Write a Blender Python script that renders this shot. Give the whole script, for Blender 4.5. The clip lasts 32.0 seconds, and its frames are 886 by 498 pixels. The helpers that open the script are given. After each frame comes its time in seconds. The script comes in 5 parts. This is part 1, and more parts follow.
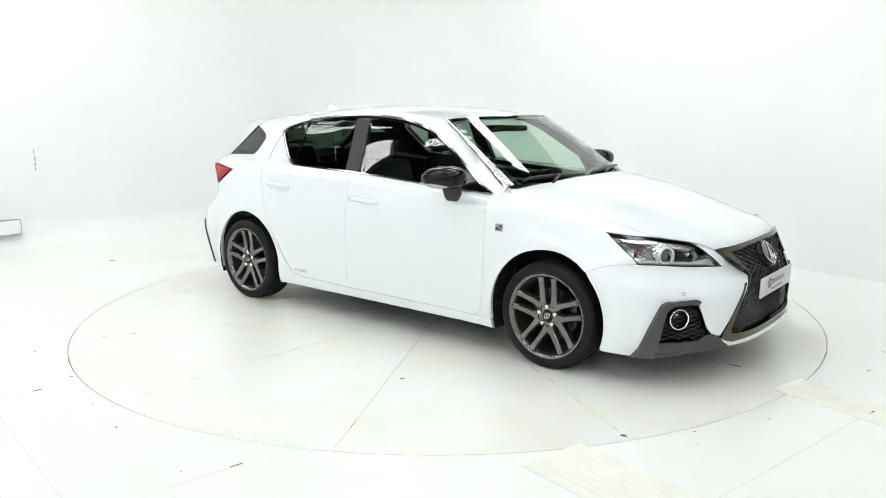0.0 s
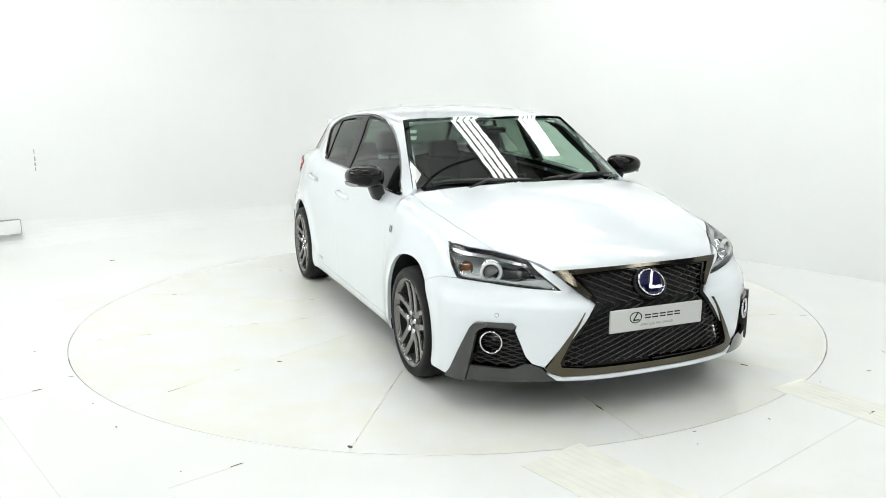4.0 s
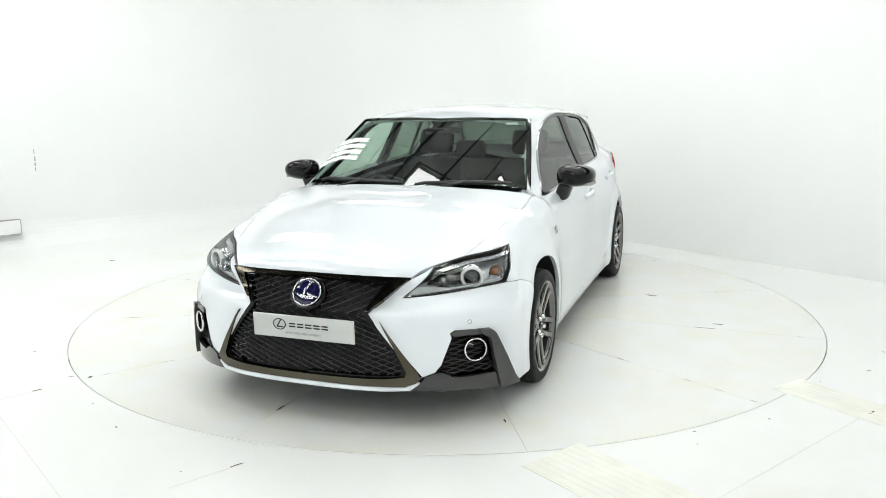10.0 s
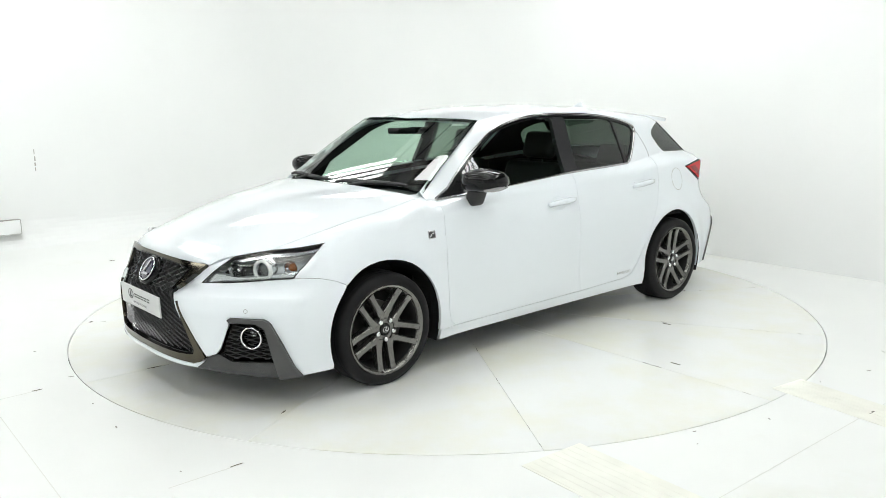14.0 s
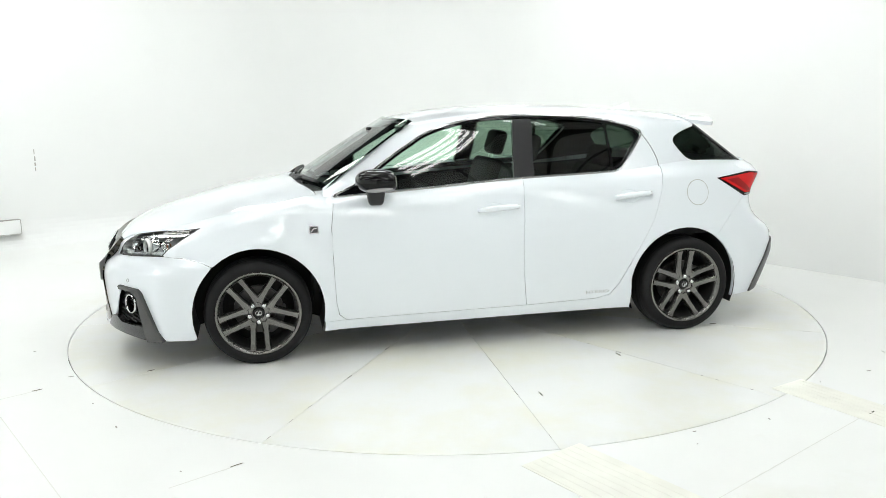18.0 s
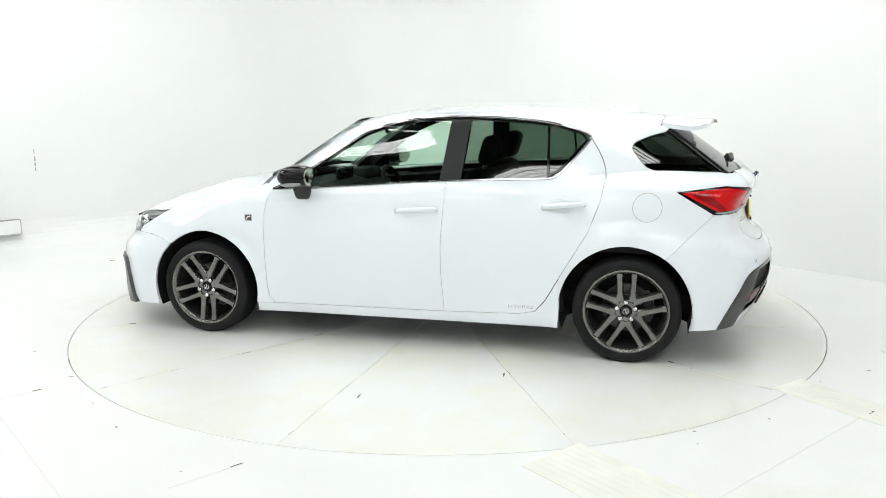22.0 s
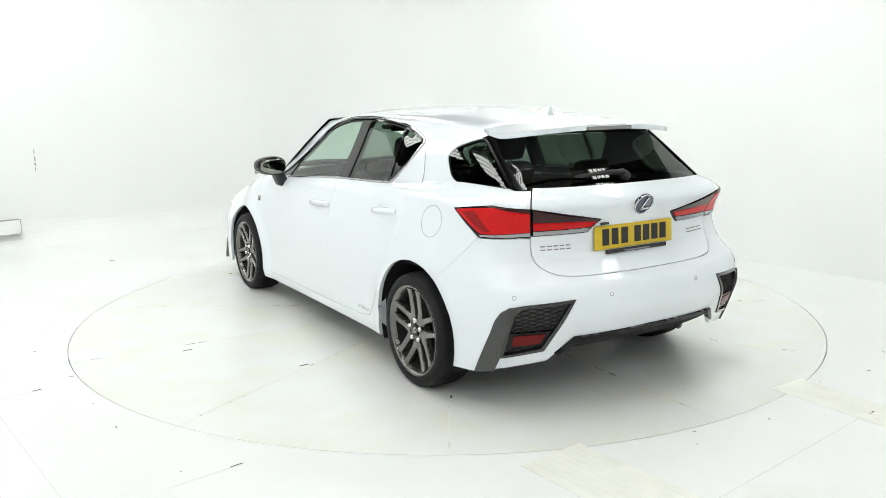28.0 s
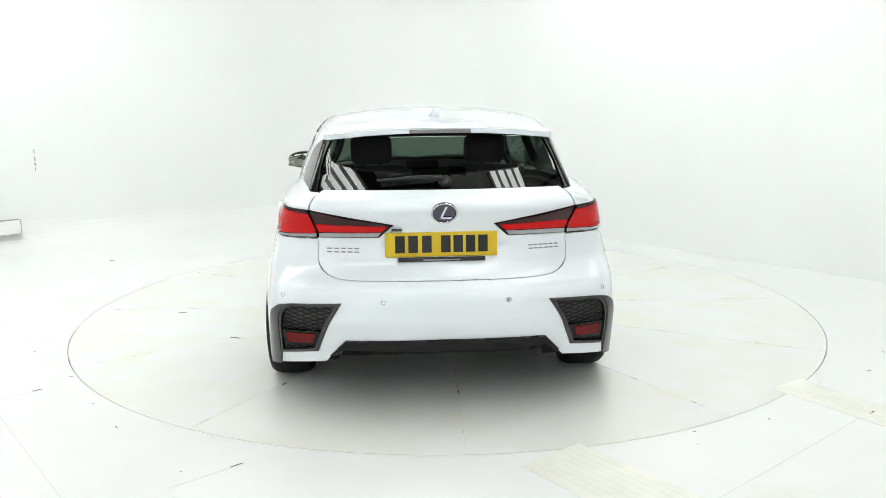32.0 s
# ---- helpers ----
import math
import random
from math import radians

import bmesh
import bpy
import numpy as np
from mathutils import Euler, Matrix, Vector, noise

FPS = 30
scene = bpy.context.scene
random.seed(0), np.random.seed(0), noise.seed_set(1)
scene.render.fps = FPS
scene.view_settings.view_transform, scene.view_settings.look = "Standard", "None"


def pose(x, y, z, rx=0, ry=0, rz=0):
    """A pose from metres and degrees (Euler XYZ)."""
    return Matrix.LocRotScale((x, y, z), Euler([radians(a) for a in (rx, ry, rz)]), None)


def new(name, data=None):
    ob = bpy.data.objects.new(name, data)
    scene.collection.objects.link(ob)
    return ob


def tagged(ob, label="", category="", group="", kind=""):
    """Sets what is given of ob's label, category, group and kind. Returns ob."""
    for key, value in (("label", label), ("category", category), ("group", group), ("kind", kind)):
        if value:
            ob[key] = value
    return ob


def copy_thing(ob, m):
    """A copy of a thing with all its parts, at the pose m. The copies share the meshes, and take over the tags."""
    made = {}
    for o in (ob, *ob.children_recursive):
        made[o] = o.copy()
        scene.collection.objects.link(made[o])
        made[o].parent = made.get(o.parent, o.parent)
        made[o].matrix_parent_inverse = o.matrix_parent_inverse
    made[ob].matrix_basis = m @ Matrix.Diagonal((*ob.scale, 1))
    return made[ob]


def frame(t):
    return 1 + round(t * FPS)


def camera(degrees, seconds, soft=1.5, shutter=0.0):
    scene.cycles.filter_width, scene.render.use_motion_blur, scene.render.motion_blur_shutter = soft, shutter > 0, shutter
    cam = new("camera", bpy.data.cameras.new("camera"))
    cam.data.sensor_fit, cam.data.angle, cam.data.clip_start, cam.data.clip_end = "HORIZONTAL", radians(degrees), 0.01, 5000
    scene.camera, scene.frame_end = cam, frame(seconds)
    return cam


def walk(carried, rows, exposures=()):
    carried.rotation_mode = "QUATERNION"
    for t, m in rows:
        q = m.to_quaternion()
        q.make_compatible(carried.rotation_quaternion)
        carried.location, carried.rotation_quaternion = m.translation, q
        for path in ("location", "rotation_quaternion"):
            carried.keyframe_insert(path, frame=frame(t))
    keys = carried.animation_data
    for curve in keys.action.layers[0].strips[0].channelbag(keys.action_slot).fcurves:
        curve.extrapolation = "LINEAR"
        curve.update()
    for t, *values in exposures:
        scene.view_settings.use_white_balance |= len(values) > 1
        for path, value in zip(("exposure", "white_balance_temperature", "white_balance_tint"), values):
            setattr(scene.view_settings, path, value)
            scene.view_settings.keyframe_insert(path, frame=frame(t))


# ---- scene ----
cam = camera(58.0, 32.0, soft=0.8)
EYE = pose(0, -5.573, 1.460, 90 - 10.76, 0, 0.2) @ pose(0, 0, 0, 0, 0, -0.63)
walk(cam, [(0, EYE), (32, EYE)])

# the turning table carries the car: heading in degrees by the second
HEADING, RATE = -39.356, -7.0897
CAR_AT = Vector((-0.003, 0.137, 0))

# ---------------------------------------------------------------- world, light, exposure
world = bpy.data.worlds.new("studio_dark")
world.use_nodes = True
world.node_tree.nodes["Background"].inputs[0].default_value = (0.6, 0.63, 0.65, 1)
world.node_tree.nodes["Background"].inputs[1].default_value = 0.02
scene.world = world
scene.view_settings.exposure = -1.41
TUBE_POWER = 23.5


# ---------------------------------------------------------------- materials
def mat(name, color, rough=0.5, metal=0.0, coat=0.0, bump=0.0, bump_scale=60.0, vary=0.0, vary_scale=3.0, spec=0.5, stain=None):
    m = bpy.data.materials.new(name)
    m.use_nodes = True
    nt = m.node_tree
    b = nt.nodes["Principled BSDF"]
    b.inputs["Base Color"].default_value = (*color, 1)
    b.inputs["Roughness"].default_value = rough
    b.inputs["Metallic"].default_value = metal
    b.inputs["Coat Weight"].default_value = coat
    b.inputs["Coat Roughness"].default_value = 0.03
    b.inputs["Specular IOR Level"].default_value = spec
    tc = nt.nodes.new("ShaderNodeTexCoord")
    if vary:
        n1 = nt.nodes.new("ShaderNodeTexNoise")
        n1.inputs["Scale"].default_value, n1.inputs["Detail"].default_value = vary_scale, 6
        ramp = nt.nodes.new("ShaderNodeMapRange")
        ramp.inputs["From Min"].default_value, ramp.inputs["From Max"].default_value = 0.3, 0.7
        ramp.inputs["To Min"].default_value, ramp.inputs["To Max"].default_value = 1 - vary, 1 + vary
        mul = nt.nodes.new("ShaderNodeVectorMath")
        mul.operation = "SCALE"
        mul.inputs[0].default_value = color
        nt.links.new(tc.outputs["Object"], n1.inputs["Vector"])
        nt.links.new(n1.outputs["Fac"], ramp.inputs["Value"])
        nt.links.new(ramp.outputs["Result"], mul.inputs["Scale"])
        nt.links.new(mul.outputs["Vector"], b.inputs["Base Color"])
    if stain:
        # pale yellow wear in patches
        n3 = nt.nodes.new("ShaderNodeTexNoise")
        n3.inputs["Scale"].default_value, n3.inputs["Detail"].default_value, n3.inputs["Roughness"].default_value = stain[1], 8, 0.62
        sm = nt.nodes.new("ShaderNodeMapRange")
        sm.inputs["From Min"].default_value, sm.inputs["From Max"].default_value = stain[2], stain[3]
        mx = nt.nodes.new("ShaderNodeMix")
        mx.data_type = "RGBA"
        mx.inputs["B"].default_value = (*stain[0], 1)
        nt.links.new(tc.outputs["Object"], n3.inputs["Vector"])
        nt.links.new(n3.outputs["Fac"], sm.inputs["Value"])
        nt.links.new(sm.outputs["Result"], mx.inputs["Factor"])
        if vary:
            nt.links.new(mul.outputs["Vector"], mx.inputs["A"])
        else:
            mx.inputs["A"].default_value = (*color, 1)
        nt.links.new(mx.outputs["Result"], b.inputs["Base Color"])
    if bump:
        n2 = nt.nodes.new("ShaderNodeTexNoise")
        n2.inputs["Scale"].default_value, n2.inputs["Detail"].default_value = bump_scale, 4
        bp = nt.nodes.new("ShaderNodeBump")
        bp.inputs["Strength"].default_value, bp.inputs["Distance"].default_value = bump, 0.004
        nt.links.new(tc.outputs["Object"], n2.inputs["Vector"])
        nt.links.new(n2.outputs["Fac"], bp.inputs["Height"])
        nt.links.new(bp.outputs["Normal"], b.inputs["Normal"])
    return m


def glow(name, color, power):
    m = bpy.data.materials.new(name)
    m.use_nodes = True
    b = m.node_tree.nodes["Principled BSDF"]
    b.inputs["Base Color"].default_value = (*color, 1)
    b.inputs["Emission Color"].default_value = (*color, 1)
    b.inputs["Emission Strength"].default_value = power
    return m


def glass(name, tint, gloss=0.04):
    """Clear sheet: tinted see-through with a mirror gloss that grows towards grazing."""
    m = bpy.data.materials.new(name)
    m.use_nodes = True
    nt = m.node_tree
    nt.nodes.remove(nt.nodes["Principled BSDF"])
    tr, gl = nt.nodes.new("ShaderNodeBsdfTransparent"), nt.nodes.new("ShaderNodeBsdfGlossy")
    tr.inputs[0].default_value = (*tint, 1)
    gl.inputs["Roughness"].default_value = 0.0
    lw, pw, mr = nt.nodes.new("ShaderNodeLayerWeight"), nt.nodes.new("ShaderNodeMath"), nt.nodes.new("ShaderNodeMapRange")
    lw.inputs["Blend"].default_value = 0.5
    pw.operation, pw.inputs[1].default_value = "POWER", 5
    mr.inputs["To Min"].default_value, mr.inputs["To Max"].default_value = gloss, 1
    mix = nt.nodes.new("ShaderNodeMixShader")
    nt.links.new(lw.outputs["Facing"], pw.inputs[0])
    nt.links.new(pw.outputs[0], mr.inputs["Value"])
    nt.links.new(mr.outputs["Result"], mix.inputs[0])
    nt.links.new(tr.outputs[0], mix.inputs[1])
    nt.links.new(gl.outputs[0], mix.inputs[2])
    nt.links.new(mix.outputs[0], nt.nodes["Material Output"].inputs[0])
    return m


PAINT = mat("white_car_paint", (0.84, 0.885, 0.925), 0.35, coat=1.0)
BLACK = mat("gloss_black", (0.004, 0.004, 0.0045), 0.06, spec=0.28)
TRIM = mat("black_plastic", (0.016, 0.016, 0.017), 0.45, bump=0.15, bump_scale=400)
PILLAR = mat("satin_pillar_film", (0.012, 0.012, 0.0135), 0.35, spec=0.35)
PILLAR_REAR = mat("rear_pillar_black", (0.004, 0.004, 0.0045), 0.16, spec=0.2)
GUN = mat("gunmetal_alloy", (0.17, 0.166, 0.158), 0.27, metal=0.8, coat=0.35)
GUNGREY = mat("satin_graphite_plastic", (0.047, 0.047, 0.047), 0.33, coat=0.35, bump=0.05, bump_scale=500)
CHROME = mat("chrome", (0.66, 0.66, 0.67), 0.08, metal=1.0)
WEDGE = mat("dark_gloss_plastic", (0.022, 0.022, 0.023), 0.18, coat=0.6)
SMOKE = mat("smoked_chrome", (0.095, 0.085, 0.066), 0.12, metal=1.0)
RUBBER = mat("tyre_rubber", (0.0075, 0.0075, 0.008), 0.6, bump=0.2, bump_scale=150, spec=0.25)
DARK = mat("cavity_black", (0.006, 0.006, 0.006), 0.8)
GLASS_FRONT = glass("green_tinted_glass", (0.74, 0.89, 0.79), 0.075)
GLASS_SCREEN = glass("windscreen_glass", (0.72, 0.85, 0.77), 0.12)
GLASS_REAR = glass("privacy_glass", (0.26, 0.335, 0.28), 0.055)
GLASS_BACK = glass("dark_rear_glass", (0.12, 0.155, 0.13), 0.055)
LENS = glass("clear_lens", (0.93, 0.95, 0.95))
BRIGHT = mat("bright_trim", (0.42, 0.42, 0.43), 0.16, metal=1.0)
MIRROR = mat("mirror_glass", (0.30, 0.31, 0.27), 0.0, metal=1.0)
RED = mat("red_lens", (0.60, 0.005, 0.007), 0.12, spec=0.22)
REDDARK = mat("smoked_red_lens", (0.03, 0.002, 0.003), 0.08, spec=0.4)
AMBER = mat("amber_lens", (0.30, 0.09, 0.025), 0.2, coat=1.0)
SILVER = mat("silver_reflector", (0.62, 0.63, 0.64), 0.22, metal=1.0)
GREYLENS = mat("grey_lens", (0.34, 0.34, 0.34), 0.15, coat=1.0)
STEEL = mat("brake_steel", (0.09, 0.088, 0.085), 0.35, metal=1.0)
BLUE = mat("deep_blue_enamel", (0.008, 0.008, 0.05), 0.08, coat=1.0)
PLATE = mat("pale_plate", (0.60, 0.61, 0.60), 0.3, coat=0.4)
YELLOW = mat("yellow_plate", (0.66, 0.46, 0.012), 0.35, coat=0.3)
INK = mat("plate_ink", (0.012, 0.012, 0.012), 0.4)
LEATHER = mat("dark_leather", (0.013, 0.013, 0.014), 0.55, spec=0.12)
CABIN = mat("cabin_plastic", (0.015, 0.015, 0.016), 0.6, spec=0.15)
LINING = mat("dark_headlining", (0.02, 0.02, 0.02), 0.9)


# ---------------------------------------------------------------- mesh helpers
def part(name, bm, material, parent=None, label="", smooth=False):
    me = bpy.data.meshes.new(name)
    bm.to_mesh(me)
    bm.free()
    me.materials.append(material)
    if smooth:
        me.polygons.foreach_set("use_smooth", [True] * len(me.polygons))
    ob = new(name, me)
    if parent:
        ob.parent = parent
    if label:
        ob["label"] = label
    return ob


def raw(name, verts, faces, material, parent=None, label="", smooth=False, normals=None):
    me = bpy.data.meshes.new(name)
    me.from_pydata([tuple(v) for v in verts], [], [tuple(f) for f in faces])
    me.materials.append(material)
    if smooth or normals is not None:
        me.polygons.foreach_set("use_smooth", [True] * len(me.polygons))
    me.update()
    if normals is not None:
        me.normals_split_custom_set_from_vertices([tuple(n) for n in normals])
    ob = new(name, me)
    if parent:
        ob.parent = parent
    if label:
        ob["label"] = label
    return ob


def mirrored(ob, parent=None):
    """The same part on the other flank: the mesh flipped over the car's middle plane."""
    me = ob.data
    v = np.array([p.co[:] for p in me.vertices])
    n = np.array([p.vector[:] for p in me.vertex_normals])
    v[:, 1] *= -1
    n[:, 1] *= -1
    faces = [list(p.vertices)[::-1] for p in me.polygons]
    sm = len(me.polygons) > 0 and me.polygons[0].use_smooth
    return raw(ob.name.split(".")[0], v, faces, me.materials[0], parent or ob.parent, ob.get("label", ""), smooth=sm, normals=n if me.has_custom_normals else None)


def box(bm, lo, hi, bevel=0.0, m=None):
    r = bmesh.ops.create_cube(bm, size=1)
    vs = r["verts"]
    for v in vs:
        v.co = Vector([(lo[i] + hi[i]) / 2 + v.co[i] * (hi[i] - lo[i]) for i in range(3)])
    if bevel:
        es = list({e for v in vs for e in v.link_edges})
        r = bmesh.ops.bevel(bm, geom=es, offset=bevel, segments=2, affect="EDGES", profile=0.5)
        vs = list({v for f in r["faces"] for v in f.verts} | {v for v in vs if v.is_valid})
    if m is not None:
        bmesh.ops.transform(bm, matrix=m, verts=vs)
    return vs


def lathe(profile, n=48, m=None, closed=False):
    """Turn (radius, along) pairs round the y axis."""
    bm = bmesh.new()
    rings = []
    for r, a in profile:
        rings.append([bm.verts.new((r * math.cos(2 * math.pi * i / n), a, r * math.sin(2 * math.pi * i / n))) for i in range(n)])
    pairs = list(zip(rings, rings[1:])) + ([(rings[-1], rings[0])] if closed else [])
    for a, b in pairs:
        for i in range(n):
            bm.faces.new((a[i], b[i], b[(i + 1) % n], a[(i + 1) % n]))
    bmesh.ops.recalc_face_normals(bm, faces=bm.faces)
    if m is not None:
        bmesh.ops.transform(bm, matrix=m, verts=bm.verts)
    return bm


def tube(points, radius, n=8, closed=False):
    bm = bmesh.new()
    pts = [Vector(p) for p in points]
    rings = []
    for i, p in enumerate(pts):
        a = pts[i - 1] if (i or closed) else p
        b = pts[(i + 1) % len(pts)] if (i < len(pts) - 1 or closed) else p
        d = (b - a).normalized()
        s = d.cross(Vector((0, 0, 1)))
        s = s.normalized() if s.length > 1e-3 else Vector((1, 0, 0))
        u = s.cross(d)
        r = radius(i / (len(pts) - 1)) if callable(radius) else radius
        rings.append([bm.verts.new(p + r * (math.cos(k * 2 * math.pi / n) * s + math.sin(k * 2 * math.pi / n) * u)) for k in range(n)])
    for a, b in list(zip(rings, rings[1:])) + ([(rings[-1], rings[0])] if closed else []):
        for k in range(n):
            bm.faces.new((a[k], a[(k + 1) % n], b[(k + 1) % n], b[k]))
    if not closed:
        bm.faces.new(rings[0][::-1])
        bm.faces.new(rings[-1])
    return bm


# ---------------------------------------------------------------- the body's surface
def spline(*pairs):
    """A smooth curve through (x, value) pairs, held flat past its ends."""
    xs, ys = np.array(sorted(pairs), float).T
    d = np.diff(ys) / np.diff(xs)
    t = np.concatenate([[d[0]], [0 if a * b <= 0 else 2 * a * b / (a + b) for a, b in zip(d, d[1:])], [d[-1]]])
    gx = np.linspace(xs[0], xs[-1], 600)
    i = np.clip(np.searchsorted(xs, gx) - 1, 0, len(d) - 1)
    h = xs[i + 1] - xs[i]
    s = (gx - xs[i]) / h
    gy = (2 * s**3 - 3 * s**2 + 1) * ys[i] + (s**3 - 2 * s**2 + s) * h * t[i] + (3 * s**2 - 2 * s**3) * ys[i + 1] + (s**3 - s**2) * h * t[i + 1]
    return lambda x: np.interp(x, gx, gy)


def smax(a, b, k):
    h = np.clip(0.5 + 0.5 * (a - b) / k, 0, 1)
    return b + (a - b) * h + k * h * (1 - h)


WIDTH = spline((-2.1, 0.79), (-1.8, 0.832), (-1.6, 0.862), (-1.3, 0.884), (-0.6, 0.876), (0, 0.872), (0.6, 0.872), (1.0, 0.878), (1.3, 0.884), (1.8, 0.882), (2.2, 0.875))
INSET = spline((0.1, 0.05), (0.16, 0.02), (0.22, 0.006), (0.35, 0.004), (0.5, 0), (0.62, 0), (0.72, 0.008), (0.8, 0.024), (0.9, 0.05), (1.0, 0.085), (1.1, 0.13))
INSET_FRONT = spline((0.1, 0.02), (0.18, 0.0), (0.5, 0.0), (0.6, 0.022), (0.7, 0.055), (0.76, 0.08), (0.85, 0.13), (1.0, 0.2))
INSET_REAR = spline((0.1, 0.03), (0.2, 0.01), (0.5, 0.004), (0.62, 0.012), (0.72, 0.035), (0.83, 0.062), (0.94, 0.085), (1.0, 0.11), (1.1, 0.18))
AT_FRONT = spline((1.0, 0), (1.15, 0.08), (1.45, 0.85), (1.6, 1))
AT_REAR = spline((-1.7, 1), (-1.5, 0.9), (-1.1, 0.1), (-1.0, 0))
HOOD = spline((0.7, 0.985), (0.95, 0.985), (1.1, 0.968), (1.42, 0.922), (1.7, 0.852), (1.9, 0.793), (2.05, 0.728), (2.12, 0.675), (2.2, 0.58))
NOSE = spline((0.12, 2.20), (0.2, 2.215), (0.45, 2.215), (0.52, 2.195), (0.56, 2.15), (0.60, 2.118), (0.67, 2.112), (0.71, 2.10), (0.76, 2.05), (0.85, 1.95))
GRILLE = spline((0.12, 2.205), (0.2, 2.21), (0.45, 2.215), (0.53, 2.203), (0.6, 2.161), (0.69, 2.111), (0.75, 2.066))
TAIL = spline((0.15, -1.98), (0.25, -2.03), (0.38, -2.085), (0.48, -2.115), (0.56, -2.11), (0.62, -2.085), (0.66, -2.03), (0.72, -1.972), (0.80, -1.948), (0.85, -1.952), (0.92, -1.985), (0.96, -2.005), (1.0, -1.985), (1.04, -1.93), (1.1, -1.86))
BELT = spline((-2.0, 1.03), (-1.7, 1.045), (-1.43, 1.05), (-0.86, 1.003), (-0.26, 0.98), (0.48, 0.93), (0.9, 0.905), (1.0, 0.9))
ROOF = spline((-1.9, 1.307), (-1.75, 1.319), (-1.65, 1.325), (-1.48, 1.341), (-1.18, 1.368), (-0.8, 1.396), (-0.43, 1.405), (-0.05, 1.397), (0.2, 1.372), (0.45, 1.325), (0.6, 1.28))
CABIN_FIT = np.polyfit(*np.array([(-1.95, 0.60), (-1.7, 0.655), (-1.45, 0.712), (-1.2, 0.758), (-0.9, 0.785), (-0.5, 0.80), (0, 0.80), (0.4, 0.79), (0.7, 0.775), (0.9, 0.745), (1.1, 0.70)]).T, 5)


def CABIN_W(x):
    return np.polyval(CABIN_FIT, np.clip(x, -1.95, 1.1))




def tumble(z):
    """How far the bowed side glass leans in above the window line."""
    return 0.30 * (z - 0.95) + 0.32 * np.clip(z - 0.95, 0, 1) ** 2


def cabin_half(x, z):
    """Half the cabin's width: the side glass leans in most beside the windscreen."""
    t = (x + 1.0) / 1.3
    return CABIN_W(x) - tumble(z) - np.clip(z - 0.90, 0, 1) * np.clip(1.46 - z, 0, 1) * (t + np.sqrt(t * t + 0.02)) / 2


def lower_side(x, z):
    f, r = AT_FRONT(x), AT_REAR(x)
    s = INSET(z) * (1 - f - r) + INSET_FRONT(z) * f + INSET_REAR(z) * r
    w = WIDTH(x) - s
    # the shoulder closes on the cabin just under the window line
    t = np.clip((z - (BELT(x) - 0.07)) / 0.07, 0, 1.3) ** 2 * np.clip((1.0 - x) / 0.12, 0, 1)
    w = w + t * np.minimum(cabin_half(x, z) + 0.002 - w, 0)
    for ax in (1.3, -1.3):  # lips that swell round the wheel arches
        d = np.hypot(x - ax, z - 0.3)
        w = w + 0.012 * np.exp(-(((d - 0.38) / 0.07) ** 2)) * (z > 0.1)
    return w


def lower(x, y, z):
    y = np.abs(y)
    side = y - lower_side(x, z)
    front = (x - (NOSE(z) - 0.58 * y**3)) * 0.9
    rear = ((TAIL(z) + 0.3 * y**2.5) - x) * 0.9
    crown = np.where(x > 0.9, HOOD(x) - (0.12 - 0.05 * np.clip((1.6 - x) / 0.6, 0, 1) + 0.03 * np.clip((x - 1.6) / 0.25, 0, 1)) * (y / 0.8) ** 2.2, HOOD(x))
    top = (z - crown) * 0.9
    f = smax(side, front, 0.05)
    f = smax(f, rear, 0.07)
    return np.where(x > 0.6, smax(f, top, 0.045), f)


def grille_face(x, y, z):
    return x - (GRILLE(z) - 0.58 * np.abs(y) ** 3)


SCREEN_BOW = 0.3


def cabin(x, y, z):
    y = np.abs(y)
    side = (y - (cabin_half(x, z) - 0.31 * np.clip(-1.1 - x, 0, 0.7) ** 1.5 * (z - 1.13))) * 0.92
    roof = z - (ROOF(x) - 0.05 * (y / 0.6) ** 2.2)
    screen = screen_only(x, y, z)
    back = ((-1.59 - (1.263 - z) * 1.37 + 0.25 * y**2) - x) * 0.59
    f = smax(side, roof, 0.05)
    f = smax(f, screen, 0.02)
    return smax(f, back, 0.03)


def screen_only(x, y, z):
    y = np.abs(y)
    return (x - (0.43 + (1.335 - z) * 1.62 - 0.15 * y**2 - 0.28 * y**4 + SCREEN_BOW * np.clip(z - 0.93, 0, 0.405) * np.clip(1.335 - z, 0, 0.405))) * 0.53


def roof_only(x, y, z):
    return z - (ROOF(x) - 0.05 * (np.abs(y) / 0.6) ** 2.2)


